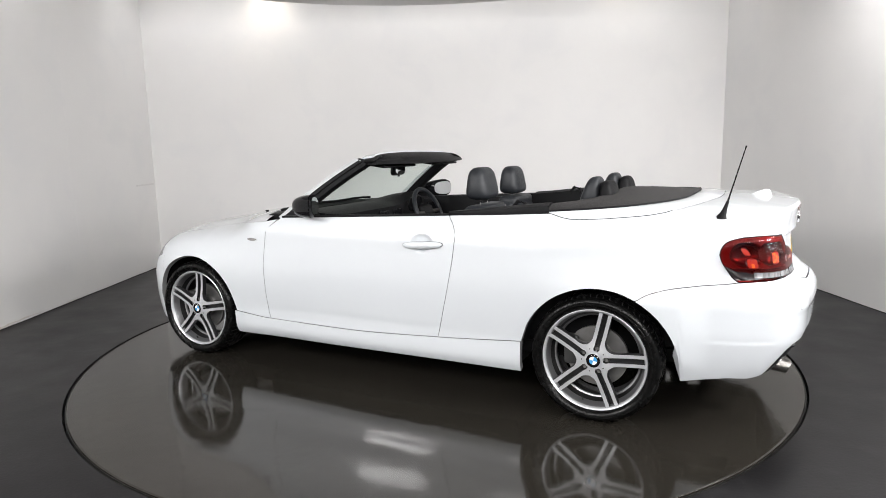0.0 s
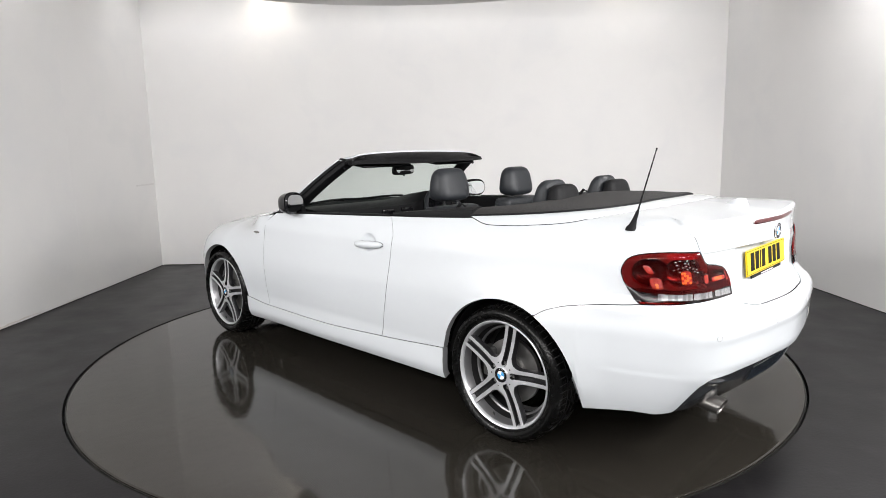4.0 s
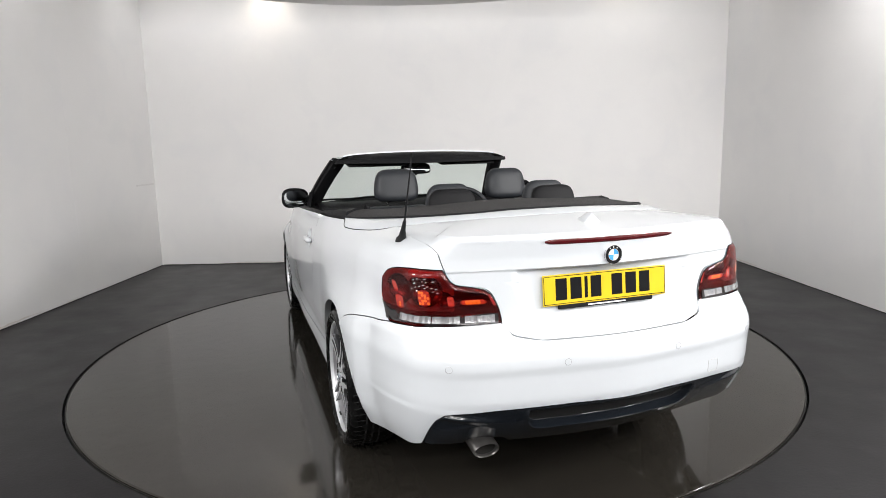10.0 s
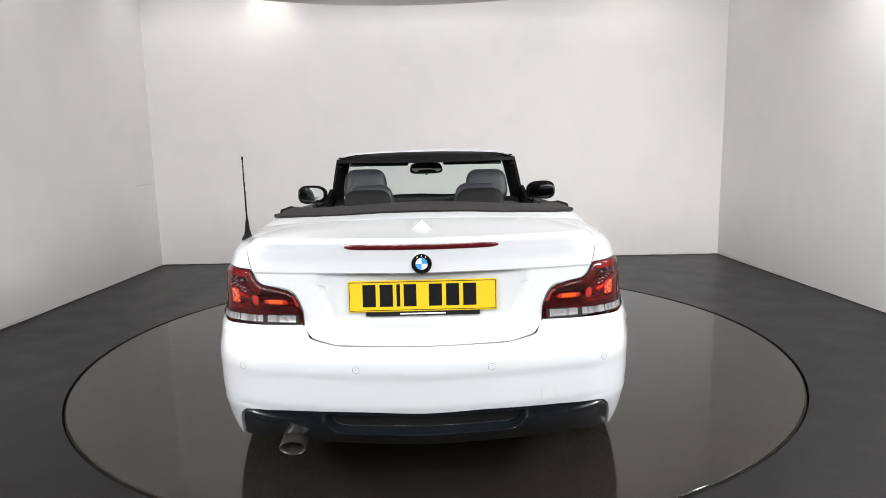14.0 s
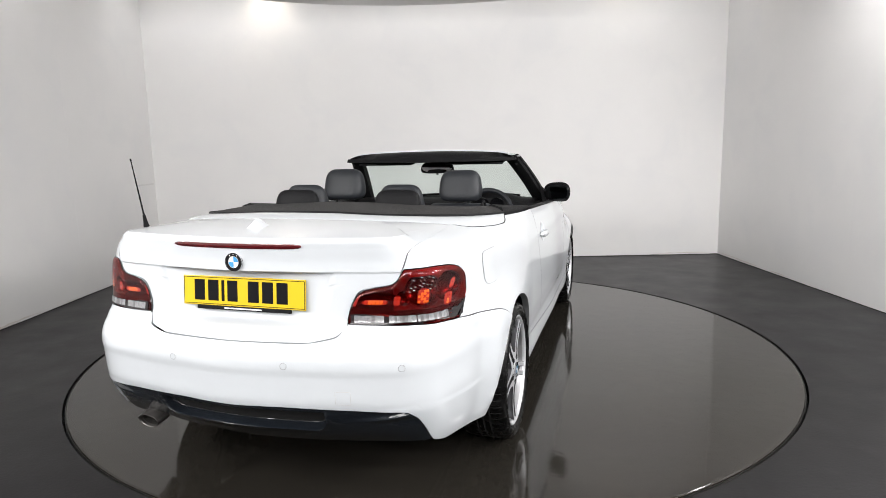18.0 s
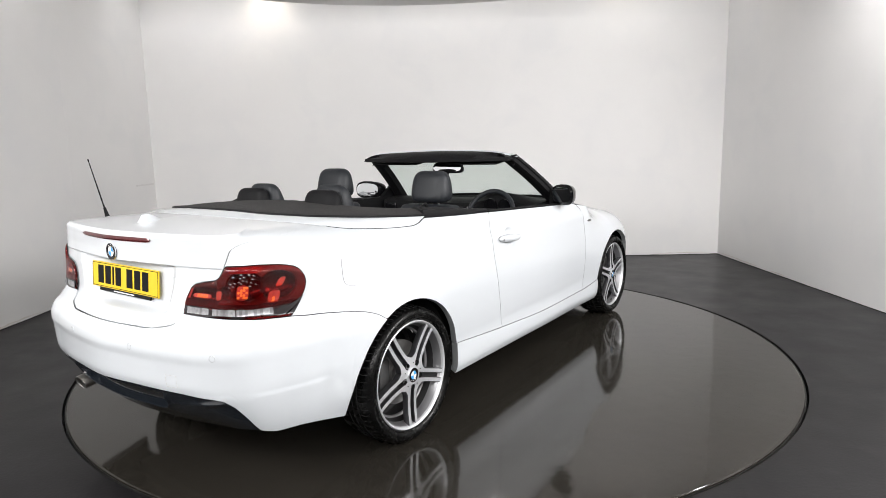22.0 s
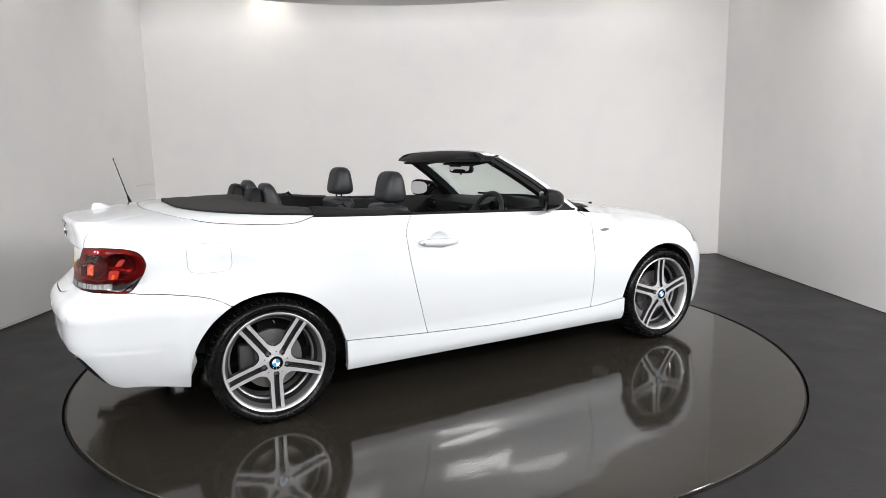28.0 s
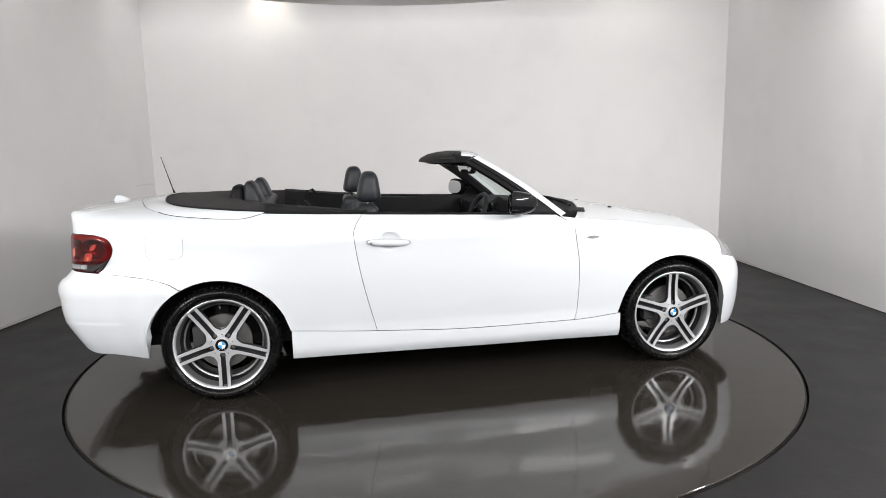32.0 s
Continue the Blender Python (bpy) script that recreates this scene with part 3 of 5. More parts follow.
def handle(door, s):
    x = np.linspace(0.800, 1.042, 18)
    c = (x - 0.921) / 0.121
    hh = 0.0185 * np.sqrt(np.maximum(1 - np.abs(c) ** 3.5, 0.0)) + 0.001
    rings = []
    for xi, ci, hi in zip(x, c, hh):
        z = 0.833 - 0.05 * (xi - 0.92)
        base = skin(u_x(xi), z)
        out = 0.026 * (1 - abs(ci) ** 4) + 0.005
        ang = np.linspace(0, 2 * np.pi, 12, endpoint=False)
        rings.append([(base[0], base[1] + out * 0.5 + out * 0.5 * np.cos(k), z + hi * np.sin(k)) for k in ang])
    data = loft(rings)
    h = part("door_handle", data if s > 0 else mirrored(data), PAINT, door, "body-colour pull handle")
    an = np.linspace(0, 2 * np.pi, 40, endpoint=False)
    gx, gz = 0.921 + 0.1240 * np.sign(np.cos(an)) * np.abs(np.cos(an)) ** 0.75, 0.0195 * np.sign(np.sin(an)) * np.abs(np.sin(an)) ** 0.8
    gk = np.linspace(0.93, 0.985, 3)[:, None]
    X = 0.921 + (gx - 0.921)[None] * gk
    G = skin(u_x(X), 0.833 - 0.05 * (X - 0.92) + gz[None] * gk, 0.0012)
    data = grid(G, close_v=True, flip=True)
    part("handle_gasket", data if s > 0 else mirrored(data), PLASTIC, door, "thin black gasket round the handle")
    if s < 0:
        lock = lathe([(0.0, 0.0015), (0.006, 0.0015), (0.0065, 0.0)], "y", 14)
        p = skin(u_x(0.822), 0.838)
        lo = part("lock", mirrored(lock), STEEL_EDGE, door, "small round key lock")
        lo.location = (0.822, -(p[1] + 0.0250), 0.834)


def sills():
    n, m = 44, 8
    x = np.linspace(0.372, 2.305, n)[:, None]
    b = ramp(m)[None, :]
    zb = 0.203 - 0.006 * (x - 0.4)
    z = zb * (1 - b) + (SEAM(x) - GAP) * b
    skin_panel("sill", u_x(np.broadcast_to(x, z.shape)), z, lift=0.002, depth=0.035, label="white side skirt")


def wings():
    n, m = 60, 20
    a, b = ramp(n)[:, None], ramp(m)[None, :]
    z = 0.34 + 0.55 * b + 0 * a
    for _ in range(4):
        x = (DOOR_FRONT(np.minimum(z, 0.93)) + GAP) * (1 - a) + (2.995 + 0.35 * np.maximum(z - 0.66, 0)) * a
        zb = np.where(x < ARCH_F[0] - ARCH_F[2], SEAM(x) + GAP, arch(x, ARCH_F))
        zb = np.maximum(zb, 0.30)
        z = zb * (1 - b) + WING_TOP(x) * b
    for w, s in zip(skin_panel("front_wing", u_x(x), z, depth=0.03), (1, -1)):
        xs = np.linspace(2.088, 2.166, 9)
        rows = []
        for k in (0, 1):
            rows.append([skin(u_x(xi), 0.808 + (k * 2 - 1) * 0.009 * math.sin(math.pi * min(0.97, 0.12 + (i / 8) * 0.8)), 0.004) for i, xi in enumerate(xs)])
        P = np.array(rows)
        data = shell(P, -normals(P), 0.006) if normals(P)[0, 0, 1] > 0 else shell(P[::-1], -normals(P[::-1]), 0.006)
        ind = part("side_indicator", data if s > 0 else mirrored(data), INDICATOR, w, "small silvery side indicator")


def lamp_outline(n):
    """Places round the plan and lower and upper heights of the tail lamp, from the boot lid to its tip on the flank."""
    ua, ub = float(u_at(0.421, 0.74, 1)), float(u_at(-0.531, 0.846, 0))
    f = ramp(n)
    u = ua + (ub - ua) * f
    top = np.full(n, 0.9)
    bot = np.full(n, 0.735)
    for _ in range(3):
        pt, pb = skin(u, top), skin(u, bot)
        top = np.where(pt[:, 1] < 0.614, line([(0.419, 0.745), (0.4255, 0.780), (0.4365, 0.809), (0.455, 0.840), (0.476, 0.8535), (0.518, 0.8640), (0.570, 0.8725), (0.590, 0.886), (0.606, 0.916), (0.613, 0.926)])(pt[:, 1]),
                       line([(-0.80, 0.926), (-0.70, 0.928), (-0.622, 0.9215), (-0.588, 0.914), (-0.568, 0.907), (-0.553, 0.8975), (-0.541, 0.882), (-0.534, 0.866), (-0.531, 0.850)])(pt[:, 0]))
        bot = np.where(pb[:, 0] < -0.70, line([(0.418, 0.738), (0.56, 0.7345), (0.653, 0.7335), (0.727, 0.7290)])(pb[:, 1]), line([(-0.704, 0.7290), (-0.617, 0.7250), (-0.606, 0.7290), (-0.586, 0.745), (-0.559, 0.783), (-0.541, 0.811), (-0.533, 0.836), (-0.531, 0.843)])(pb[:, 0]))
    return ua, ub, u, bot, np.maximum(top, bot + 0.002)


def quarters():
    n, m = 150, 44
    a, b = ramp(n)[:, None] ** 1.0, ramp(m)[None, :]
    z = 0.74 + 0.28 * b + 0 * a
    for _ in range(120):
        ul, ur = LID_EDGE(np.maximum(z, 0.735)) + 0.0005, u_x(DOOR_BACK(z) - GAP)
        u = ul * (1 - a) + ur * a
        x = x_u(u)
        zb = np.where(x < -0.185, BUMPER_TOP(x) + GAP, np.where(x < ARCH_R[0] + ARCH_R[2] - 0.010, arch(x, ARCH_R), SEAM(x) + GAP))
        zt = np.where(x < -0.336, 1.031, np.where(x > 0.25, BELT(x) - 0.004, HOODLINE(x) - 0.0016))
        z = 0.8 * z + 0.2 * (zb * (1 - b) + zt * b)
    _, _, lu, lb, lt = lamp_outline(150)

    def lamp_opening(P):
        """Points of the panel that lie under the tail lamp."""
        q = u if P.shape[0] == u.shape[0] and np.allclose(P[0, 0, 2], z[0, 0]) else u[::-1]
        return (q > lu[0] + 0.001) & (q < lu[-1]) & (P[..., 2] > np.interp(q, lu, lb) + 0.003) & (P[..., 2] < np.interp(q, lu, lt) - 0.003)
    qs = skin_panel("quarter_panel", u, z, depth=0.03, hole=lamp_opening)
    # fuel flap on the right side: a rounded plate, its thin gap painted as a grey ring
    cx, cz, w, h = -0.266, 0.857, 0.098, 0.068
    r = ramp(13)
    ang = np.linspace(0, 2 * np.pi, 48, endpoint=False)
    sx = np.sign(np.cos(ang)) * np.abs(np.cos(ang)) ** 0.45
    sz = np.sign(np.sin(ang)) * np.abs(np.sin(ang)) ** 0.45
    for k0, k1, mat, lift, nm, lab in ((0.0, 0.992, PAINT, 0.0022, "fuel_flap", "white fuel filler flap"), (0.985, 1.008, JOINT, 0.0010, "flap_gap", "thin grey ring painted for the gap round the flap")):
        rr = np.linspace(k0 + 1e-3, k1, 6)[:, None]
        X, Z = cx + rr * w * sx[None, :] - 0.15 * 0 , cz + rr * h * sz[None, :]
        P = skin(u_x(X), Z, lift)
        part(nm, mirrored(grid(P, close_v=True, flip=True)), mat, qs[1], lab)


# the rim of the soft cover and the shut line round it, from the tail's middle to the front, left side
COVER_RIM = [(-0.388, 0.0, 1.078), (-0.380, 0.16, 1.076), (-0.352, 0.32, 1.066), (-0.292, 0.48, 1.058), (-0.212, 0.595, 1.051), (-0.09, 0.675, 1.041), (0.08, 0.728, 1.029), (0.262, 0.753, 1.0175)]
HOOD_RIM = [(-0.520, 0.0, 1.068), (-0.512, 0.20, 1.066), (-0.450, 0.43, 1.055), (-0.404, 0.55, 1.046), (-0.372, 0.600, 1.0395), (-0.336, 0.643, 1.031)]


def along(keys, t):
    """Points on a smooth line through keys at t from 0 to 1."""
    k = np.array(keys, float)
    s = np.concatenate([[0], np.cumsum(np.linalg.norm(np.diff(k, axis=0), axis=1))])
    s /= s[-1]
    return np.stack([curve(list(zip(s, k[:, i])))(t) for i in range(3)], -1)


def roof_box_panel():
    """White horseshoe between the shut line and the folded roof's cover."""
    rear = along(HOOD_RIM, ramp(26))
    x = np.linspace(-0.336, 0.25, 34)[1:]
    side = skin(u_x(x), HOODLINE(x) + 0.0016)
    out = np.concatenate([rear, side])
    s = np.concatenate([[0], np.cumsum(np.linalg.norm(np.diff(out, axis=0), axis=1))])
    inn = along(COVER_RIM, s / s[-1])
    way_in = inn - out
    out[:26] += 0.0035 * way_in[:26] / np.linalg.norm(way_in[:26], axis=1, keepdims=True)
    both = [np.concatenate([(a * [1, -1, 1])[:0:-1], a]) for a in (inn, out)]
    inn, out = both
    rows = [out + [0, 0, -0.016], out + [0, 0, -0.0005], out + [0, 0, 0.0008]]
    for k in (0.04, 0.12, 0.35, 0.6, 0.85, 1.0):
        q = out * (1 - k) + inn * k
        q[:, 2] += 0.0008 + 0.010 * math.sin(math.pi * k) * (1 - np.abs(np.linspace(-1, 1, len(q))) ** 4)
        rows.append(q)
    rows.append(inn + [0, 0, -0.03])
    ob = part("roof_box_panel", grid(np.array(rows), flip=True), [PAINT, SHELL], CAR, "white panel round the folded roof")
    # outer row in black: the shut line's shade put into the colour
    for f in ob.data.polygons[:len(out) - 1]:
        f.material_index = 1


def rear_lid():
    # upright face with the hollow for the plate, and the top with its lip
    n, m = 181, 100
    a, b = np.linspace(-1, 1, n)[:, None], ramp(m)[None, :]
    crest = 1.0395 - 0.0085 * np.abs(a) ** 6
    z = 0.6805 + (crest - 0.6805) * b
    z = z - 0.0008 * (1 - b) + 0.0012 * (1 - b) * np.abs(a) ** 2
    u = (LID_EDGE(z) - 0.0005) * np.abs(a)
    P = skin(u, z)
    P[..., 1] *= np.sign(a)
    w = step(0.380, 0.345, np.abs(P[..., 1]) + 0.05 * step(0.91, 0.70, z)) * step(0.918, 0.908, z) * step(0.715, 0.738, z)
    rim = P[:, -1].copy()
    flat = skin(np.zeros_like(z), z)[..., 0] + 0.050
    P[..., 0] = P[..., 0] * (1 - w) + np.maximum(flat, P[..., 0] + 0.004) * w
    P[..., 0] += 0.005 * step(0.919, 0.913, z) * step(0.690, 0.735, z)
    N = normals(P)
    if N[n // 2, m // 2, 0] > 0:
        P = P[::-1]
        N = normals(P)
    # top: from the lip's crest forward to the shut line of the roof box
    front = along(HOOD_RIM, np.linspace(0, 1, n // 2 + 1))
    front = np.concatenate([(front * [1, -1, 1])[:0:-1], front])
    rows = []
    for k in np.linspace(0, 1, 24):
        q = rim * (1 - k) + front * k
        q[:, 2] = rim[:, 2] + (front[:, 2] - rim[:, 2]) * (1 - (1 - k) ** 1.6)
        rows.append(q)
    rows.append(front + [0, 0, -0.012])
    T = np.array(rows)
    lid = part("boot_lid", merge(shell(P, -N, 0.012), grid(T, flip=False)), PAINT, CAR, "white boot lid with a slim lip spoiler")
    # third brake lamp
    xs = np.linspace(-0.264, 0.264, 41)
    rows = []
    for h, o in ((0.0, -0.004), (0.0, 0.002), (0.3, 0.005), (0.7, 0.005), (1.0, 0.002), (1.0, -0.004)):
        zz = 1.010 + (h - 0.5) * 0.019 * np.sqrt(np.maximum(1 - np.abs(xs / 0.266) ** 14, 0.02))
        p = skin(u_at(np.abs(xs), zz, 1), zz, o)
        p[:, 1] *= np.sign(xs)
        rows.append(p)
    part("brake_lamp", grid(np.array(rows), flip=False), BRAKE_RED, lid, "long thin red third brake lamp")
    # roundel
    badge(CAR, (-0.8745, 0.0, 0.951), 0.0345, "x")
    # plate, shown with plain bars
    tilt = pose(-0.832, 0.0, 0.831, 0, 5, 0)
    pl = part("number_plate", rounded_box(0.006, 0.520, 0.111, 0.0025, 2), PLATE, CAR, "yellow number plate with dark bars", smooth=False)
    pl.matrix_basis = tilt
    x = 0.212
    for wdt in (0.050, 0.050, 0.014, 0.048, 0.0, 0.050, 0.050, 0.050):
        if wdt:
            bar = part("plate_bar", rounded_box(0.002, wdt * 0.92, 0.078, 0.0008, 1, (-0.0031, x - wdt / 2, 0.002)), INK, pl, smooth=False)
        x -= (wdt + 0.010) if wdt else 0.030
    for yy in (0.256, -0.256):
        part("plate_border", rounded_box(0.0012, 0.0022, 0.098, 0.0005, 1, (-0.0036, yy, 0)), INK, pl, smooth=False)
    for zz in (0.0495, -0.0495):
        part("plate_border", rounded_box(0.0012, 0.512, 0.0022, 0.0005, 1, (-0.0036, 0, zz)), INK, pl, smooth=False)
    st = part("plate_holder", rounded_box(0.008, 0.40, 0.016, 0.002, 2, (0.001, 0.0, -0.062)), PLASTIC, pl, "black plate holder strip with pale bars", smooth=False)
    part("holder_bar", rounded_box(0.002, 0.16, 0.005, 0.0008, 1, (-0.0036, -0.0, -0.063)), BADGE_WHITE, st, smooth=False)
    # little aerial fin: a low teardrop that rises to its tail over a flared foot
    rows = []
    for t in ramp(28):
        half = 0.043 * math.sqrt(max(0.0, 1 - t ** 1.8)) * min(1.0, math.sqrt(0.72 + t * 3)) + 0.001
        ridge = 0.036 * step(1.0, 0.25, t) * (0.35 + 0.65 * step(0.0, 0.14, t))
        row = []
        for v in np.linspace(-1, 1, 25):
            rise = float(ridge) * max(0.0, 1 - abs(v)) ** 1.1 + 0.004 * (1 - v * v)
            row.append((-0.748 + 0.125 * t, half * v, 1.046 + rise * min(1.0, t * 14 + 0.02) + 0.010 * t))
        rows.append(row)
    fin = part("aerial_fin", grid(np.array(rows), flip=True), PAINT, lid, "small white shark-fin aerial")
    # grey line round the fin's base: its shade painted on
    foot = [rows[0][k] for k in range(0, 25, 3)] + [r[-1] for r in rows[1:]] + [r[0] for r in rows[:0:-1]]
    part("fin_seal", tube(np.array(foot), 0.0013, 6, True), FINE_GREY, fin, "thin grey line painted as shade under the fin")


def badge(parent, at, r, axis, out=-1):
    """A round two-colour roundel: black ring, chrome edges, four quarters."""
    b = part("badge", lathe([(0, 0), (r * 0.96, 0), (r, -0.003), (r, 0.010)], "y", 40), GLOSS_BLACK, parent, "round badge with blue and white quarters")
    b.matrix_basis = pose(*at, 0, 0, -90) if axis == "x" else pose(*at)
    if axis == "x":
        b.matrix_basis = pose(*at, 0, 0, 90) @ pose(0, 0, 0, 0, 0, 180) @ pose(0, 0, 0, 0, 0, 0)
    part("badge_ring", lathe([(r * 0.955, 0.001), (r * 0.97, -0.002), (r * 1.01, -0.002), (r * 1.02, 0.003)], "y", 40), CHROME, b)
    part("badge_ring", lathe([(r * 0.58, 0.0), (r * 0.59, -0.002), (r * 0.63, -0.002), (r * 0.64, 0.0)], "y", 32), CHROME, b)
    for a in (58, 90, 122):
        c, s = math.cos(radians(a)), math.sin(radians(a))
        part("badge_mark", rounded_box(r * 0.10, 0.001, r * 0.13, 0.0003, 1, (r * 0.80 * c, -0.0008, r * 0.80 * s)), BADGE_WHITE, b, smooth=False)
    for k in range(4):
        q = lathe([(0.0005, -0.0012), (r * 0.585, -0.0012)], "y", 10, 90 * k, 90 * k + 90)
        part("badge_quarter", q, BLUE if k % 2 == 0 else BADGE_WHITE, b)
    return b


def rear_bumper():
    n, m = 110, 60
    for s in (1, -1):
        u = np.linspace(0.0, float(u_x(-0.19)), n)[:, None] ** 1.0
        x = x_u(u)
        y = np.interp(u, U_, PL_[:, 1])
        b = ramp(m)[None, :]
        low = line([(0.0, 0.449), (0.20, 0.453), (0.47, 0.448), (0.60, 0.443), (0.632, 0.437), (0.662, 0.41), (0.685, 0.37), (0.712, 0.315), (0.725, 0.292), (0.755, 0.273)])(0.0 * y + skin(u, 0.40)[..., 1])
        low = np.where(x > -0.66, line([(-0.66, 0.273), (-0.60, 0.274), (-0.50, 0.262), (-0.40, 0.250)])(x), low)
        low = np.where(x > ARCH_R[0] - ARCH_R[2] + 0.002, arch(x, ARCH_R), low)
        yt = skin(u, 0.735)[..., 1]
        hi = np.where(x < -0.62, BUMPER_TAIL(yt), BUMPER_TOP(x))
        z = low * (1 - b) + (hi - np.where(yt < 0.40, 0.0006, GAP)) * b
        ledge = 0.003 * step(0.60, 0.470, z) * step(0.446, 0.460, z) * step(0.48, 0.66, skin(u, 0.45)[..., 1]) * step(-0.44, -0.56, x)
        ob, = skin_panel("rear_bumper", np.broadcast_to(u, z.shape), z, sides=(s,), depth=0.03, lift=0.002 - ledge, rim=PAINT, label="white rear bumper half")
        for yy, zz in ((0.228, 0.609), (0.630, 0.606)):
            uy = u_at(yy, zz, 1)
            p = skin(uy, zz, 0.002)
            nrm = Vector((*np.array([np.interp(uy, U_, NO_[:, k]) for k in (0, 1)]), 0))
            ring = part("parking_sensor", lathe([(0.0, 0.001), (0.0105, 0.001), (0.0115, 0.0002), (0.0120, -0.0035), (0.0128, -0.0035)], "z", 20), [PAINT], ob, "round painted parking sensor")
            mm = nrm.to_track_quat("Z", "Y").to_matrix().to_4x4()
            mm.translation = Vector(p)
            if s < 0:
                mm = Matrix.Diagonal((1, -1, 1, 1)) @ mm @ Matrix.Diagonal((-1, 1, 1, 1))
            ring.matrix_basis = mm
            # the sensor's gap laid on as a ring of shade grey
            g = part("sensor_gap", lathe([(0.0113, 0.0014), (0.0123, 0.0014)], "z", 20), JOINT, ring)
        if s < 0:
            # square cover of the towing eye
            yz = [(0.402, 0.472), (0.455, 0.472), (0.455, 0.519), (0.402, 0.519)]
            ring = [skin(u_at(y0 + (y1 - y0) * k / 6, z0 + (z1 - z0) * k / 6, 1), z0 + (z1 - z0) * k / 6, 0.0022) for (y0, z0), (y1, z1) in zip(yz, yz[1:] + yz[:1]) for k in range(6)]
            part("towing_eye_cover", mirrored(tube(np.array(ring), 0.0005, 5, True)), FINE_GREY, ob, "fine joint of the towing-eye cover")
    # diffuser
    n, m = 401, 100
    a, b = np.linspace(-1, 1, n)[:, None], ramp(m)[None, :]
    yy = 0.720 * np.abs(a)
    top = line([(0.0, 0.456), (0.47, 0.456), (0.60, 0.450), (0.632, 0.444), (0.66, 0.418), (0.685, 0.380), (0.712, 0.322), (0.720, 0.305)])(yy)
    bot = line([(0.0, 0.268), (0.30, 0.270), (0.45, 0.276), (0.60, 0.285), (0.720, 0.292)])(yy)
    bot = bot + 0.030 * step(0.095, 0.055, np.abs(0.720 * a - 0.484))
    z = bot * (1 - b) + top * b
    P = skin(u_at(yy, 0.40, 1), z, -0.006)
    P[..., 1] *= np.where(a < 0, -1, 1)
    ay = np.abs(P[..., 1])
    # recess with rounded lower corners: distance to its outline
    qx, qz = ay - 0.287, 0.409 - z
    away = np.hypot(np.maximum(qx, 0), np.maximum(qz, 0)) + np.minimum(np.maximum(qx, qz), 0) - 0.056
    under = step(0.434, 0.426, z)
    mid = step(0.010, -0.012, away) * under
    wedge = 0.392 + 0.20 * (ay - 0.436)
    wing = step(0.36, 0.56, ay) * step(0.660, 0.636, ay) * step(wedge - 0.006, wedge + 0.014, z)
    crest = step(0.44, 0.62, ay) * step(0.675, 0.655, ay) * np.exp(-((z - wedge + 0.010) / 0.009) ** 2)
    groove = step(0.0125, 0.0085, top - z) * step(0.690, 0.665, ay)
    P[..., 0] += np.maximum(0.042 * mid, 0.020 * groove) + 0.007 * wing * (1 - groove) - 0.009 * crest - 0.0095 * np.exp(-((away - 0.009) / 0.0060) ** 2) * step(0.440, 0.415, z)
    N = normals(P)
    if N[n // 2, m // 2, 0] > 0:
        P, mid, groove = P[::-1], mid[::-1], groove[::-1]
        N = normals(P)
    valance = part("diffuser", shell(P, -N, 0.05), [DIFFUSER, PIT], CAR, "slate grey rear valance with a black recessed centre")
    # top groove blackened to paint its shade; the recess back is matt black
    for q, dark in zip(valance.data.polygons, ((mid > 0.93) | (groove > 0.5))[:-1, :-1].reshape(-1)):
        q.material_index = int(dark)
    # under tray behind it
    part("under_tray", box_data(0.45, 2.2, -0.66, 0.66, 0.165, 0.27), SHELL, CAR, smooth=False)
    part("under_tray", box_data(-0.74, -0.40, -0.62, 0.62, 0.32, 0.36), SHELL, CAR, smooth=False)
    part("under_tray", box_data(-0.60, 0.45, -0.50, 0.50, 0.235, 0.30), SHELL, CAR, smooth=False)
    part("under_tray", box_data(2.2, 2.95, -0.50, 0.50, 0.17, 0.27), SHELL, CAR, smooth=False)
    part("under_tray", box_data(2.95, 3.18, -0.50, 0.50, 0.22, 0.30), SHELL, CAR, smooth=False)
    # tail pipe, left of the middle
    pipe = lathe([(0.036, -0.05), (0.036, 0.20), (0.040, 0.205), (0.042, 0.20), (0.042, 0.0)], "x", 28)
    v, f = pipe
    v = np.asarray(v)
    v[:, 1] *= 1.18
    v[:, 2] *= 0.78
    v[:, 0] += np.where(v[:, 0] > 0.15, 0.22 * v[:, 2], 0)
    ex = part("tail_pipe", (v, f), EXHAUST, CAR, "oval steel tail pipe, dark inside")
    ex.matrix_basis = pose(-0.640, 0.484, 0.310, 0, 9, 180)
    part("pipe_inside", lathe([(0.0, 0.06), (0.026, 0.06)], "x", 20), PIT, ex)
    part("pipe_inside", lathe([(0.0345, 0.06), (0.0345, 0.185)], "x", 20), PIPE_DARK, ex).scale = (1, 1.18, 0.78)


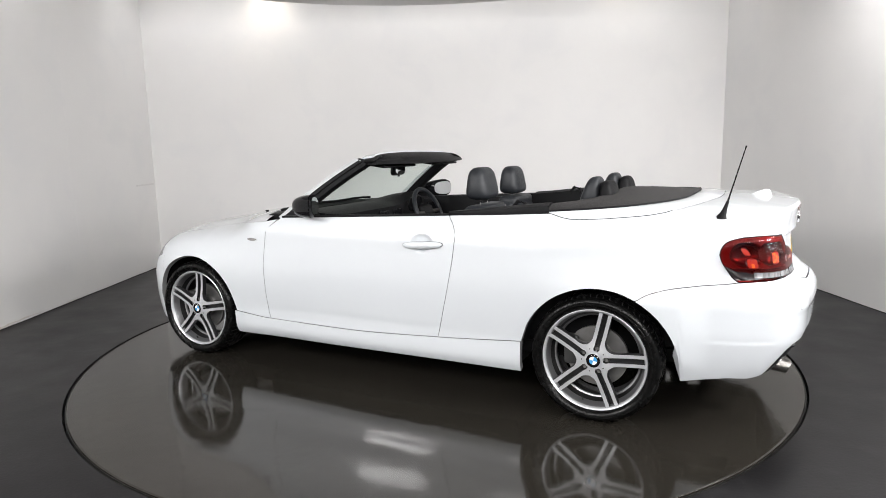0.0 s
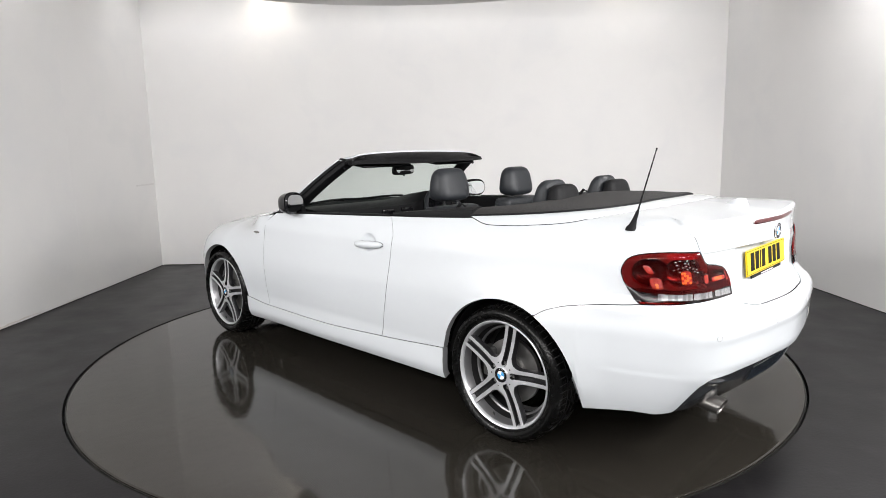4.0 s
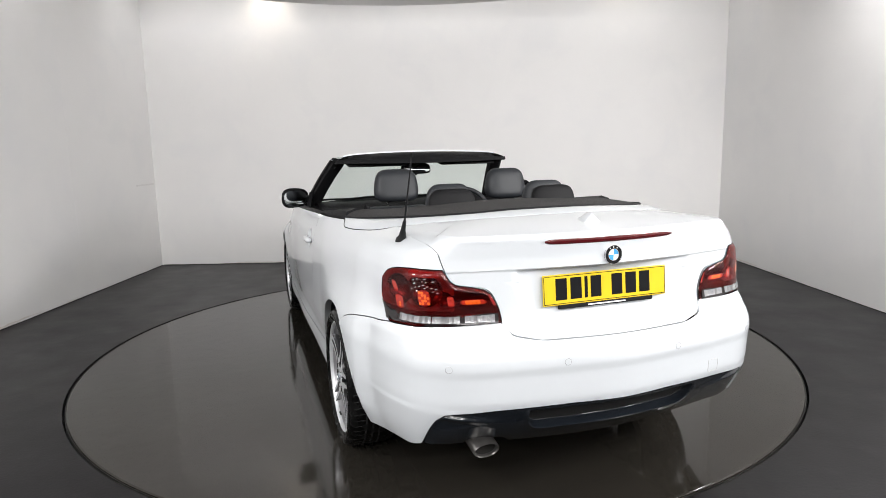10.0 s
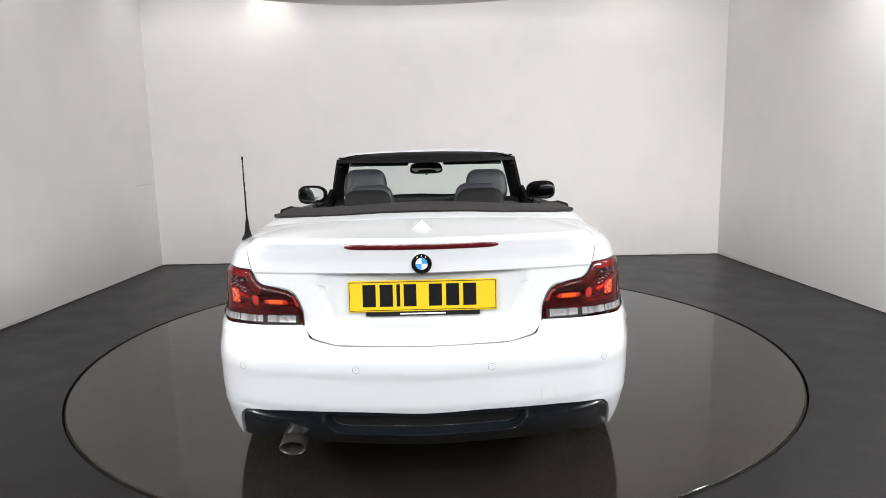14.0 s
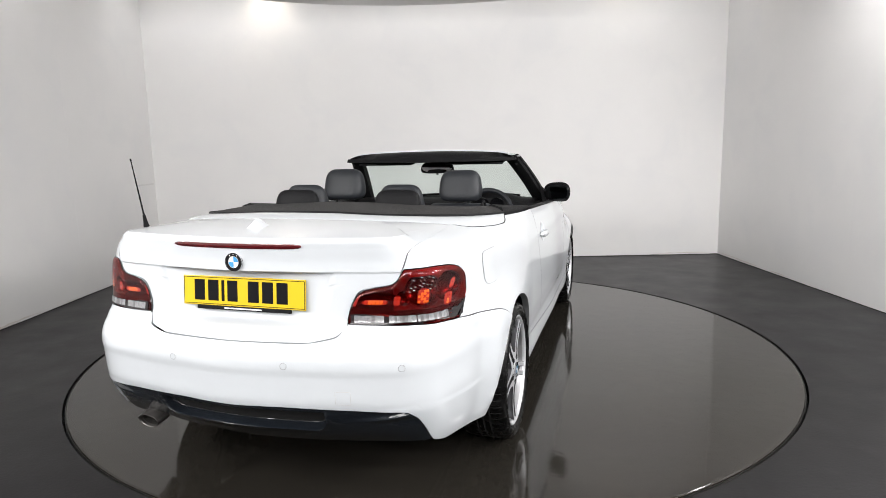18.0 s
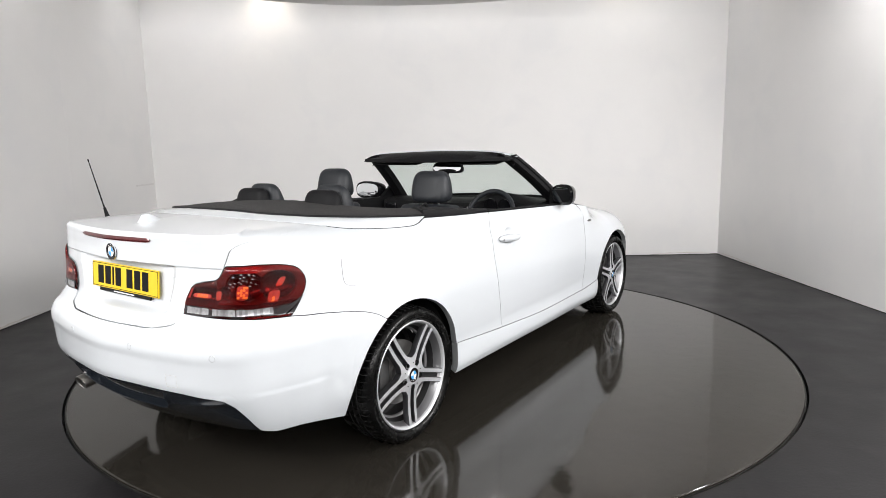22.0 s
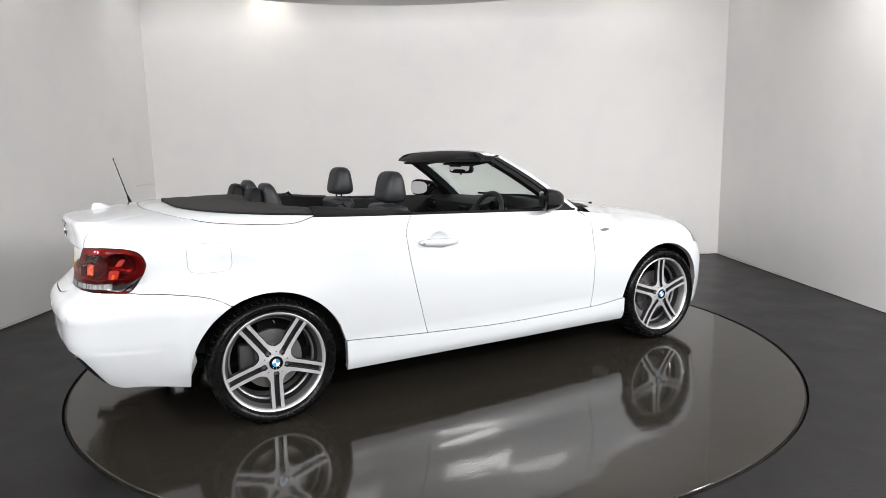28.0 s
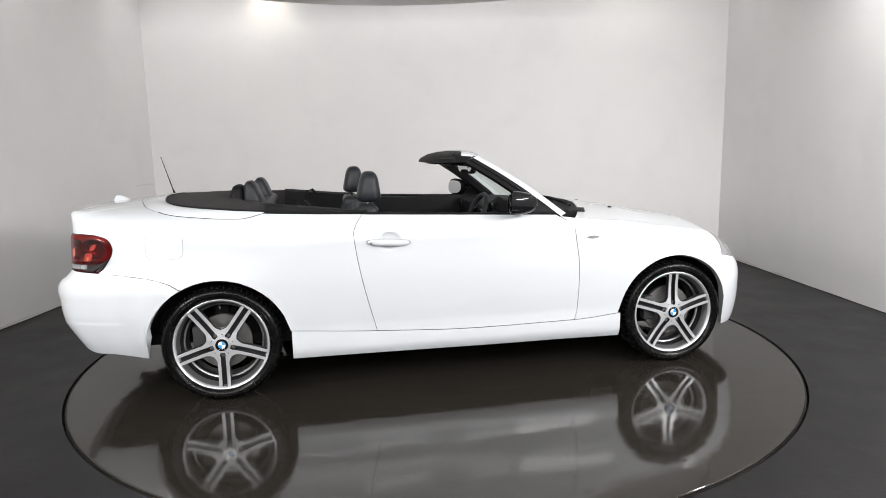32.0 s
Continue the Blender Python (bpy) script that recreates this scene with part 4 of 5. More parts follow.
def tail_lamps():
    """A red bowl-shaped reflector body under a glossy lens, with painted glints and a clear lower band."""
    n, m = 150, 60
    ua, ub, u, bot, top = lamp_outline(n)
    f = ramp(n)
    b = ramp(m)[None, :]
    z = bot[:, None] * (1 - b) + top[:, None] * b
    F = np.broadcast_to(f[:, None], z.shape)
    uu = np.broadcast_to(u[:, None], z.shape)
    length = 0.385

    def bowl(fc, zc, rf, rz, deep):
        """Depth of a round bowl with a rounded rim at a place of the lamp."""
        d = np.hypot((F - fc) * length / rf, (z - zc) / rz)
        return deep * np.sqrt(np.clip(1 - d ** 2.4, 0, 1))
    sides = ((1, lambda d: d), (-1, mirrored))
    rim = np.clip(np.minimum(np.minimum(b, 1 - b) * 10, np.minimum(f, 1 - f)[:, None] * 30), 0, 1)
    hollow = np.maximum.reduce([bowl(0.555, 0.850, 0.062, 0.060, 0.050), bowl(0.800, 0.846, 0.050, 0.056, 0.044), bowl(0.20, 0.815, 0.075, 0.030, 0.026), bowl(0.385, 0.822, 0.026, 0.030, 0.026)])
    for s, turn in sides:
        P = skin(uu, z, 0.003 * rim - hollow * step(0.0, 0.8, rim))
        flip = normals(P)[n // 2, m // 2, 1] < 0
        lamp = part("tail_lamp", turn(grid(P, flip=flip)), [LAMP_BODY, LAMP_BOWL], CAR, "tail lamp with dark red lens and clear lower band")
        # bowl depths darkened in colour; inner end and lower edge share that red
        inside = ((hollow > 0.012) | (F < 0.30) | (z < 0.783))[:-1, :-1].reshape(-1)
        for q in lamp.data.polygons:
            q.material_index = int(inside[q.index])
        L = skin(uu, z, 0.0012 + 0.0085 * np.sqrt(rim))
        part("lens", turn(grid(L, flip=flip)), LENS, lamp, "glossy red lens")

        def field(nm, f0, f1, z0, z1, mat, lab="", lift=0.004, dish=0.006, lean=0.0, power=2.6, inset=0.006):
            """A rounded field in the lamp from f0 to f1 of its length and between two heights."""
            rr, an = np.linspace(0.02, 1, 5)[:, None], np.linspace(0, 2 * np.pi, 24, endpoint=False)[None, :]
            cx, cz = np.sign(np.cos(an)) * np.abs(np.cos(an)) ** (2 / power), np.sign(np.sin(an)) * np.abs(np.sin(an)) ** (2 / power)
            zz = (z0 + z1) / 2 + (z1 - z0) / 2 * rr * cz
            ff = (f0 + f1) / 2 + (f1 - f0) / 2 * rr * cx + lean * (zz - (z0 + z1) / 2)
            q = ua + (ub - ua) * np.clip(ff, 0.02, 0.98)
            zz = np.clip(zz, np.interp(q, u, bot) + inset, np.interp(q, u, top) - inset)
            Q = skin(q, zz, lift + dish * rr ** 2)
            part(nm, turn(grid(Q, close_v=True, flip=True)), mat, lamp, lab)
        edge_line = np.concatenate([skin(u, bot, 0.0005), skin(u, top, 0.0005)[::-1]])
        part("lamp_seal", turn(tube(edge_line, 0.0022, 6, True)), GLOSS_BLACK, lamp, "black seal round the lamp")
        # bright upper strip, its sheen put into the colour
        field("upper_strip", 0.425, 0.70, 0.900, 0.924, LAMP_GLINT, "upper strip painted bright red for its sheen", lift=0.0035, dish=0.001, power=7)
        rnd = random.Random(7)
        # bulb glints in the bowls: painted red fields with small orange cells on them
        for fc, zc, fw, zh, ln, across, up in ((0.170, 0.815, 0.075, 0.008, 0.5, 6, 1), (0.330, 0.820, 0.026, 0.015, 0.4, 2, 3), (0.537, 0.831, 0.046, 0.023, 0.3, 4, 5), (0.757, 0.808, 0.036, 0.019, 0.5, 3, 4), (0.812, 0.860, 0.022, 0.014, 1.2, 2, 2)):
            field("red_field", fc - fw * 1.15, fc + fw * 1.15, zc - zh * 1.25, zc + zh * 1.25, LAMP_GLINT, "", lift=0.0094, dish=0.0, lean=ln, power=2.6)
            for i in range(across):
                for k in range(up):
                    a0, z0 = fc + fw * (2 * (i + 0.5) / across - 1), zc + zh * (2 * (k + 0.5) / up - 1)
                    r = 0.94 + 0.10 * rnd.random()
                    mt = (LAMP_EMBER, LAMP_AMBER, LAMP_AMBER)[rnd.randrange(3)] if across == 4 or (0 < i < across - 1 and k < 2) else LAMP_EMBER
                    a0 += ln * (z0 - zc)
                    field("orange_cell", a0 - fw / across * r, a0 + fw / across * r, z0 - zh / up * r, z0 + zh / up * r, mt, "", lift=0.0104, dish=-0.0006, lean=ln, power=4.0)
        # rows of small pale marks high in the middle bowl: painted reflections of ceiling lights
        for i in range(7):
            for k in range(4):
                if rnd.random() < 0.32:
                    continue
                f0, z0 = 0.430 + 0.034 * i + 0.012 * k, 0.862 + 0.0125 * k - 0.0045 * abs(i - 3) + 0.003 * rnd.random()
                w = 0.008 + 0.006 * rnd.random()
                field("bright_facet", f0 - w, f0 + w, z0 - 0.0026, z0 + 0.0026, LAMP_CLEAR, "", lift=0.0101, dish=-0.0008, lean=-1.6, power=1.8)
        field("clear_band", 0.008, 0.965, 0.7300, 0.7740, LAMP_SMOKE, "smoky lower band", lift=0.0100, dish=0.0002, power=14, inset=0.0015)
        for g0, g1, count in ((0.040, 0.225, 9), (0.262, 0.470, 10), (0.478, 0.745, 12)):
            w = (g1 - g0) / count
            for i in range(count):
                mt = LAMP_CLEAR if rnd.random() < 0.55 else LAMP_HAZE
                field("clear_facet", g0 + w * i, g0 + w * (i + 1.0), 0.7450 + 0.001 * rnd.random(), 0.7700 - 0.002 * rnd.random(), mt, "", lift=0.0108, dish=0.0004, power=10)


def front_end():
    n, m = 50, 16
    a, b = ramp(n)[:, None], ramp(m)[None, :]
    u = float(u_x(2.955)) + (0.9999 - float(u_x(2.955))) * a
    x = x_u(u)
    zb = np.where(x < ARCH_F[0] + ARCH_F[2] - 0.003, arch(x, ARCH_F), 0.205)
    zt = line([(2.94, 0.66), (3.0, 0.655), (3.10, 0.635), (3.25, 0.59), (3.4, 0.58)])(x)
    z = zb * (1 - b) + np.maximum(zt - GAP, zb + 0.01) * b
    bump = skin_panel("front_bumper", u, z, depth=0.03, label="white front bumper half")
    zt = line([(2.94, 0.66), (3.0, 0.655), (3.10, 0.635), (3.25, 0.59), (3.4, 0.58)])
    for x0, x1, mat, nm, lab in ((3.000, 3.24, LAMP_CLEAR, "headlamp", "clear headlamp"), (3.243, 3.3649, PAINT, "nose_panel", "")):
        x = x0 + (x1 - x0) * a + 0 * b
        z = (zt(x) + GAP) * (1 - b) + (WING_TOP(x) - 0.004) * b
        if mat is LAMP_CLEAR:
            x = x + 0.35 * np.maximum(z - 0.66, 0) * (1 - a)
        skin_panel(nm, u_x(x), z, mat=mat, depth=0.03, label=lab)
    # bonnet: chords over the upper rim of the wings
    k = 46
    us = np.linspace(float(u_x(2.02)), 0.9999, k)
    xs = x_u(us)
    rim = skin(us, WING_TOP(xs) + 0.0006)
    rows = []
    for t in np.linspace(-1, 1, 33):
        c = (1 - np.abs(t) ** 2.4) * (0.045 + 0.014 * step(2.2, 2.6, rim[:, 0]) + 0.004 * step(2.6, 3.0, rim[:, 0])) * step(3.45, 3.22, rim[:, 0])
        rows.append(np.stack([rim[:, 0] + 0.22 * (1 - t * t) * step(2.85, 2.02, rim[:, 0]), rim[:, 1] * t, rim[:, 2] + c], 1))
    bo = part("bonnet", grid(np.array(rows), flip=True), PAINT, CAR, "white bonnet")
    for yy in (0.30, -0.30):
        part("washer_jet", rounded_box(0.026, 0.016, 0.010, 0.003, 2, (2.47, yy, 0.927)), PLASTIC, bo, "small black washer jet")


def inner_shell():
    """Dark lining behind the painted panels, so that gaps and arches look into shade."""
    for s in (1, -1):
        u = np.linspace(0.002, 0.998, 140)[:, None]
        x = x_u(u)
        b = ramp(14)[None, :]
        lo = np.maximum(np.where(np.abs(x - ARCH_F[0]) < ARCH_F[2], arch(x, ARCH_F), 0.24), np.where(np.abs(x) < ARCH_R[2], arch(x, ARCH_R), 0.24)) + 0.012
        lo = np.where(x < -0.80, 0.42, lo)
        hi = np.where(x < 0.3, 0.955, np.where(x < 1.95, 0.945, WING_TOP(x) - 0.03))
        z = lo * (1 - b) + np.maximum(hi, lo + 0.01) * b
        P = skin(np.broadcast_to(u, z.shape), z, np.where(x < -0.46, -0.065, -0.030))
        data = grid(P)
        part("body_lining", data if s > 0 else mirrored(data), SHELL, CAR)
        # wheel housings
        for cx, cz, r in (ARCH_F, ARCH_R):
            prof = [(r + 0.004, 0.775 if cx > 1 else 0.80), (r + 0.012, 0.75), (r + 0.012, 0.52), (0.0, 0.52)]
            h = lathe(prof, "y", 36, 6, 174)
            v, f = h
            v = np.asarray(v) * [1, s, 1] + [cx, 0, cz]
            part("wheel_housing", (v, f), SHELL, CAR, "black wheel housing")


def wheels():
    """Five-arm twin-spoke alloys, built once with the axle along y and the face outwards at +y."""
    def make():
        rim = part("wheel", lathe([(0.205, -0.17), (0.225, -0.165), (0.214, -0.12), (0.212, -0.070), (0.224, -0.045), (0.232, -0.012), (0.2405, 0.008), (0.2405, -0.02)], "y", 72), BARREL, None, "twin-spoke alloy wheel with a low-profile tyre")
        part("rim_flank", lathe([(0.2245, -0.036), (0.2320, -0.010), (0.2385, 0.0035)], "y", 72), ALLOY_GREY, rim, "grey painted inner flank of the rim")
        part("rim_lip", lathe([(0.2375, 0.0020), (0.2400, 0.0095), (0.2440, 0.0150), (0.2490, 0.0175), (0.2520, 0.0155), (0.2535, 0.0090)], "y", 84), ALLOY, rim, "bright machined lip")
        part("barrel_ridge", lathe([(0.2130, -0.086), (0.2050, -0.082), (0.2030, -0.076), (0.2060, -0.070), (0.2150, -0.066)], "y", 72), ALLOY_GREY, rim, "bright ridge inside the rim")
        rows = [(0.250, 0.004), (0.2545, 0.016), (0.2590, 0.0205), (0.2610, 0.0190), (0.2640, 0.0225), (0.275, 0.0285), (0.2795, 0.0290), (0.2810, 0.0278), (0.2830, 0.0286), (0.294, 0.0260), (0.3010, 0.0205), (0.3080, 0.0110), (0.3130, -0.002), (0.3150, -0.020)]
        part("tyre", lathe(rows + [(0.3150, -0.150), (0.308, -0.178), (0.29, -0.19), (0.25, -0.185)], "y", 96), TYRE, rim, "black low-profile tyre with a wet-look sheen")
        for yy in (-0.045, -0.075, -0.105):
            part("tread_groove", lathe([(0.3156, yy - 0.004), (0.3158, yy + 0.004)], "y", 72), PIT, rim)
        # shoulder notches of the tread
        notch = []
        for k in range(64):
            m = np.array(Euler((0, radians(360 / 64 * k), 0)).to_matrix())
            q = np.array([(-0.0024, 0.0085, 0.3103), (0.0024, 0.0085, 0.3103), (0.0040, -0.003, 0.3140), (-0.0008, -0.003, 0.3140), (0.0062, -0.020, 0.3157), (0.0018, -0.020, 0.3157), (0.0062, -0.042, 0.3158), (0.0018, -0.042, 0.3158)])
            notch.append((q @ m.T, [(0, 1, 2, 3), (3, 2, 4, 5), (5, 4, 6, 7)]))
        tagged(part("tread_pattern", merge(*notch), PIT, rim), kind="stuff")
        face = lambda t: 0.0135 - 0.0100 * math.sin(min(1.0, t) * math.pi * 0.92)
        for k in range(5):
            m = np.array(Euler((0, radians(72 * k), 0)).to_matrix())
            for sgn in (1, -1):
                # one blade of the pair, flaring at the hub until it meets its neighbour
                secs = []
                for t in ramp(40) ** 1.4:
                    r = 0.036 + t * 0.2075
                    inn = 0.0105 + 0.0006 * t
                    inn = max(inn, math.sqrt(max(0.0, 0.0146 ** 2 - (r - 0.0595) ** 2)))
                    out = min(0.7265 * r + 0.0004, 0.0325 + 0.030 * max(0.0, (0.106 - r) / 0.05) ** 2.0 + 0.006 * max(0.0, (r - 0.225) / 0.02) ** 2)
                    out = max(out, inn + 0.003)
                    h = face(t)
                    e = min(0.0022, (out - inn) * 0.3) if out < 0.72 * r else 0.0002
                    secs.append([(r, sgn * inn, h - 0.030), (r, sgn * out, h - 0.030), (r, sgn * out, h - 0.0030), (r, sgn * (out - e), h), (r, sgn * (inn + e), h), (r, sgn * inn, h - 0.0030)][::sgn])
                v, f = loft(secs)
                v = np.asarray(v)[:, [1, 2, 0]]
                sp = part("spoke", (v @ m.T, f), [ALLOY_DARK, ALLOY], rim)
                for p in sp.data.polygons:
                    if abs(p.normal.y) > 0.80:
                        p.material_index = 1
            # dark floor of the slot between the two blades
            secs = []
            for t in ramp(10):
                r, h = 0.046 + t * 0.194, face(0.05 + 0.95 * t) - 0.019
                secs.append([(r, -0.0150, h - 0.010), (r, 0.0150, h - 0.010), (r, 0.0150, h), (r, -0.0150, h)])
            v, f = loft(secs)
            part("spoke_web", (np.asarray(v)[:, [1, 2, 0]] @ m.T, f), SLOT, rim, "dark painted slot between twin spokes")
            # bolt in its pocket at the inner end of the slot
            bo = part("wheel_bolt", lathe([(0.0130, -0.012), (0.0110, -0.0040), (0.0092, -0.0020), (0.0085, 0.0015), (0.0055, 0.0015), (0.0050, -0.0030), (0.0, -0.0030)], "y", 14), IRON, rim, "dull steel wheel bolt")
            c = m @ np.array((0.0, 0.0, 0.0595))
            bo.location = tuple(c)
            pk = part("bolt_pocket", lathe([(0.0143, 0.0120), (0.0140, 0.0100), (0.0138, -0.012)], "y", 20), SLOT, rim)
            pk.location = tuple(c)
            pin = part("locating_pin", lathe([(0.0, 0.0150), (0.0026, 0.0150), (0.0028, 0.0120)], "y", 8), PIT, rim)
            pin.location = tuple(m @ np.array((0.0300, 0.0, 0.0495)))
        part("hub", lathe([(0.0, 0.012), (0.036, 0.0130), (0.0450, 0.0136), (0.0462, 0.0120), (0.047, -0.02), (0.047, -0.06)], "y", 40), ALLOY, rim, "machined hub face with five bolts")
        b = badge(rim, (0, 0, 0), 0.0335, "y")
        b.matrix_basis = pose(0, 0.0165, 0, 0, 0, 180)
        part("valve", tube([(0.0, 0.006, -0.215), (0.006, 0.012, -0.20)], 0.004, 8), CALIPER, rim)
        return rim
    first = make()
    spots = ((0.0, 0.845, -13, 1), (2.66, 0.812, -8, 1), (0.0, -0.845, 180, -1), (2.66, -0.812, 0, -1))
    for k, (x, y, spin, s) in enumerate(spots):
        m = pose(x, y, 0.315, 0, 0, 0 if s > 0 else 180) @ pose(0, 0, 0, 0, spin, 0)
        w = first
        if k:
            w = copy_thing(first, m)
        else:
            first.matrix_basis = m
        w.parent = CAR
        # brake disc and caliper behind the spokes
        d = part("brake_disc", lathe([(0.05, -0.050), (0.075, -0.05), (0.078, -0.066), (0.150, -0.066), (0.150, -0.088), (0.05, -0.088)], "y", 48), IRON, CAR, "ventilated iron brake disc")
        d.matrix_basis = pose(x, y, 0.315, 0, 0, 0 if s > 0 else 180)
        c = part("brake_caliper", rounded_box(0.075, 0.060, 0.15, 0.015, 2, (0.125, -0.075, 0.02)), CALIPER, CAR, "dark brake caliper")
        c.matrix_basis = pose(x, y, 0.315, 0, 0, 0 if s > 0 else 180)
        part("axle_stub", tube([(x, y * 0.70, 0.315), (x, y - 0.08 * s, 0.315)], 0.045, 14), CALIPER, CAR)


def soft_cover():
    """The folded fabric roof's cover behind the rear seats, with cappings along the waist."""
    t = np.concatenate([-ramp(49)[:0:-1], ramp(49)])
    rim = along(COVER_RIM, np.abs(t))
    rim[:, 1] *= np.where(t < 0, -1, 1)
    # inner edge: towards the rear seats
    yi = 0.655 * np.sign(t) * np.abs(t) ** 0.75
    top = curve([(0.0, 1.0905), (0.25, 1.084), (0.35, 1.077), (0.50, 1.064), (0.57, 1.058), (0.62, 1.055), (0.655, 1.053)])
    fwd = curve([(0.0, 0.035), (0.30, 0.045), (0.45, 0.095), (0.55, 0.160), (0.62, 0.222), (0.655, 0.257)])
    inner = np.stack([fwd(np.abs(yi)), yi, top(np.abs(yi))], 1)
    rows = [rim + [0, 0, -0.02], rim + [0, 0, 0.003]]
    for k in (0.02, 0.05, 0.08, 0.12, 0.18, 0.26, 0.36, 0.48, 0.6, 0.75, 0.9, 1.0):
        p = rim * (1 - k) + inner * k
        p[:, 2] = rim[:, 2] + 0.003 + (inner[:, 2] - rim[:, 2] - 0.003) * (0.10 * min(1, k / 0.05) + 0.90 * (1 - (1 - max(0, k - 0.05) / 0.95) ** 2.6))
        rows.append(p)
    rows.append(inner + [0.012, 0, -0.012])
    rows.append(inner + [0.012, 0, -0.12])
    sc = part("roof_cover", grid(np.array(rows), flip=True), FABRIC, CAR, "black fabric cover over the folded roof")
    part("cover_piping", tube(rim + [0, 0, 0.004], 0.0055, 8), PLASTIC, sc, "black piping along the cover's edge")
    for s in (1, -1):
        x = np.linspace(0.259, 0.792, 14)
        sec = []
        for xi in x:
            k = (xi - 0.259) / 0.533
            o = (0.753 + 0.036 * k, 1.0175 - 0.019 * k)
            h = 0.036 * (1 - k) ** 0.95
            sec.append([(xi, o[0] - 0.010, o[1] - 0.03), (xi, o[0] - 0.003, o[1] + 0.000), (xi, o[0] - 0.01, o[1] + 0.010 + h * 0.5), (xi, o[0] - 0.06, o[1] + 0.008 + h), (xi, o[0] - 0.105, o[1] - 0.004 + h * 0.9), (xi, o[0] - 0.12, o[1] - 0.16)])
        part("side_capping", loft(np.array(sec if s > 0 else sec[::-1]) * [1, s, 1]), PLASTIC, CAR, "black capping along the rear side")


def headrest(where, w, d, h, tip=0.0, rake=0.26):
    rings = []
    for t in np.sin(np.linspace(-1, 1, 21) * math.pi / 2):
        k = math.sqrt(max(0.0, 1 - abs(t) ** (4.8 if t > 0 else 6.5)))
        ww = w / 2 * (1.0 - 0.15 * min(1.0, max(0.0, (t + 0.25) / 1.25)) ** 1.4 - 0.06 * max(0.0, -t - 0.4)) * (0.50 + 0.50 * k)
        dd = d / 2 * (0.30 + 0.70 * k) * (1 - rake * t)
        ang = np.linspace(0, 2 * np.pi, 28, endpoint=False)
        cx, sy = np.cos(ang), np.sin(ang)
        ex = np.sign(cx) * np.abs(cx) ** 0.7
        ey = np.sign(sy) * np.abs(sy) ** 0.55
        rings.append(np.stack([where[0] + dd * ex + tip * t + 0.012 * ey * ey * 0, where[1] + ww * ey, np.full(28, where[2] + h / 2 * t)], 1))
    return loft(rings)


def seats():
    for y, dx, up in ((0.355, -0.035, 0.010), (-0.37, 0.035, -0.006)):
        rec = [(0.80 + dx, 0.985, 0.38), (0.755 + dx, 0.88, 0.50), (0.82 + dx, 0.60, 0.52), (0.93 + dx, 0.36, 0.50)]
        secs = []
        for xi, z, w in rec:
            ang = np.linspace(0, 2 * np.pi, 24, endpoint=False)
            ex, ey = np.sign(np.cos(ang)) * np.abs(np.cos(ang)) ** 0.6, np.sign(np.sin(ang)) * np.abs(np.sin(ang)) ** 0.5
            secs.append(np.stack([xi + 0.065 * ex, y + w / 2 * ey, np.full(24, z)], 1))
        s = part("front_seat", loft(secs[::-1]), LEATHER, CAR, "dark grey leather front seat")
        part("headrest", headrest((0.812 + dx, y, 1.124 + up), 0.258, 0.130, 0.186, tip=0.004), LEATHER, s, "padded leather headrest")
        for dy in (-0.055, 0.055):
            part("headrest_post", tube([(0.80 + dx, y + dy, 0.95), (0.80 + dx, y + dy, 1.06)], 0.006, 8), CHROME, s)
        part("seat_base", rounded_box(0.52, 0.50, 0.14, 0.05, 3, (1.14, y, 0.40)), LEATHER, s)
        # top bolster
        part("seat_shoulder", rounded_box(0.13, 0.38, 0.085, 0.034, 4, (0.790 + dx, y, 0.972)), LEATHER, s)
    rs = part("rear_seat", rounded_box(0.16, 1.05, 0.50, 0.05, 3, (0.15, 0, 0.80)), LEATHER, CAR, "dark grey leather rear bench")
    part("rear_cushion", rounded_box(0.46, 1.05, 0.14, 0.05, 3, (0.36, 0, 0.50)), LEATHER, rs)
    for y in (0.262, -0.262):
        part("headrest", headrest((0.140, y, 1.088), 0.228, 0.105, 0.160, -0.010, 0.42), LEATHER, rs, "low rear headrest")
        part("roll_hoop_cover", headrest((0.055, y * 1.04, 1.080), 0.238, 0.085, 0.135, 0.006, 0.30), PLASTIC, rs, "black roll-hoop cover")
    for s in (1, -1):
        part("belt_guide", tube([(0.42, 0.60 * s, 1.0), (0.43, 0.60 * s, 1.045), (0.47, 0.60 * s, 1.055), (0.50, 0.60 * s, 1.02)], 0.010, 8), PLASTIC, rs, "belt guide")
    part("cabin_floor", box_data(0.05, 2.15, -0.68, 0.68, 0.26, 0.32), PLASTIC, CAR, "dark carpet", smooth=False)
    part("cabin_bulkhead", box_data(-0.05, 0.02, -0.70, 0.70, 0.30, 1.02), PLASTIC, CAR, smooth=False)
    for s in (1, -1):
        x = np.linspace(0.02, 0.82, 8)
        rows = [np.stack([x, np.full(8, 0.655 * s), np.full(8, z)], 1) for z in (0.32, 0.7, 1.0)]
        part("rear_trim", grid(np.array(rows), flip=s > 0), PLASTIC, CAR, "dark grey side lining")


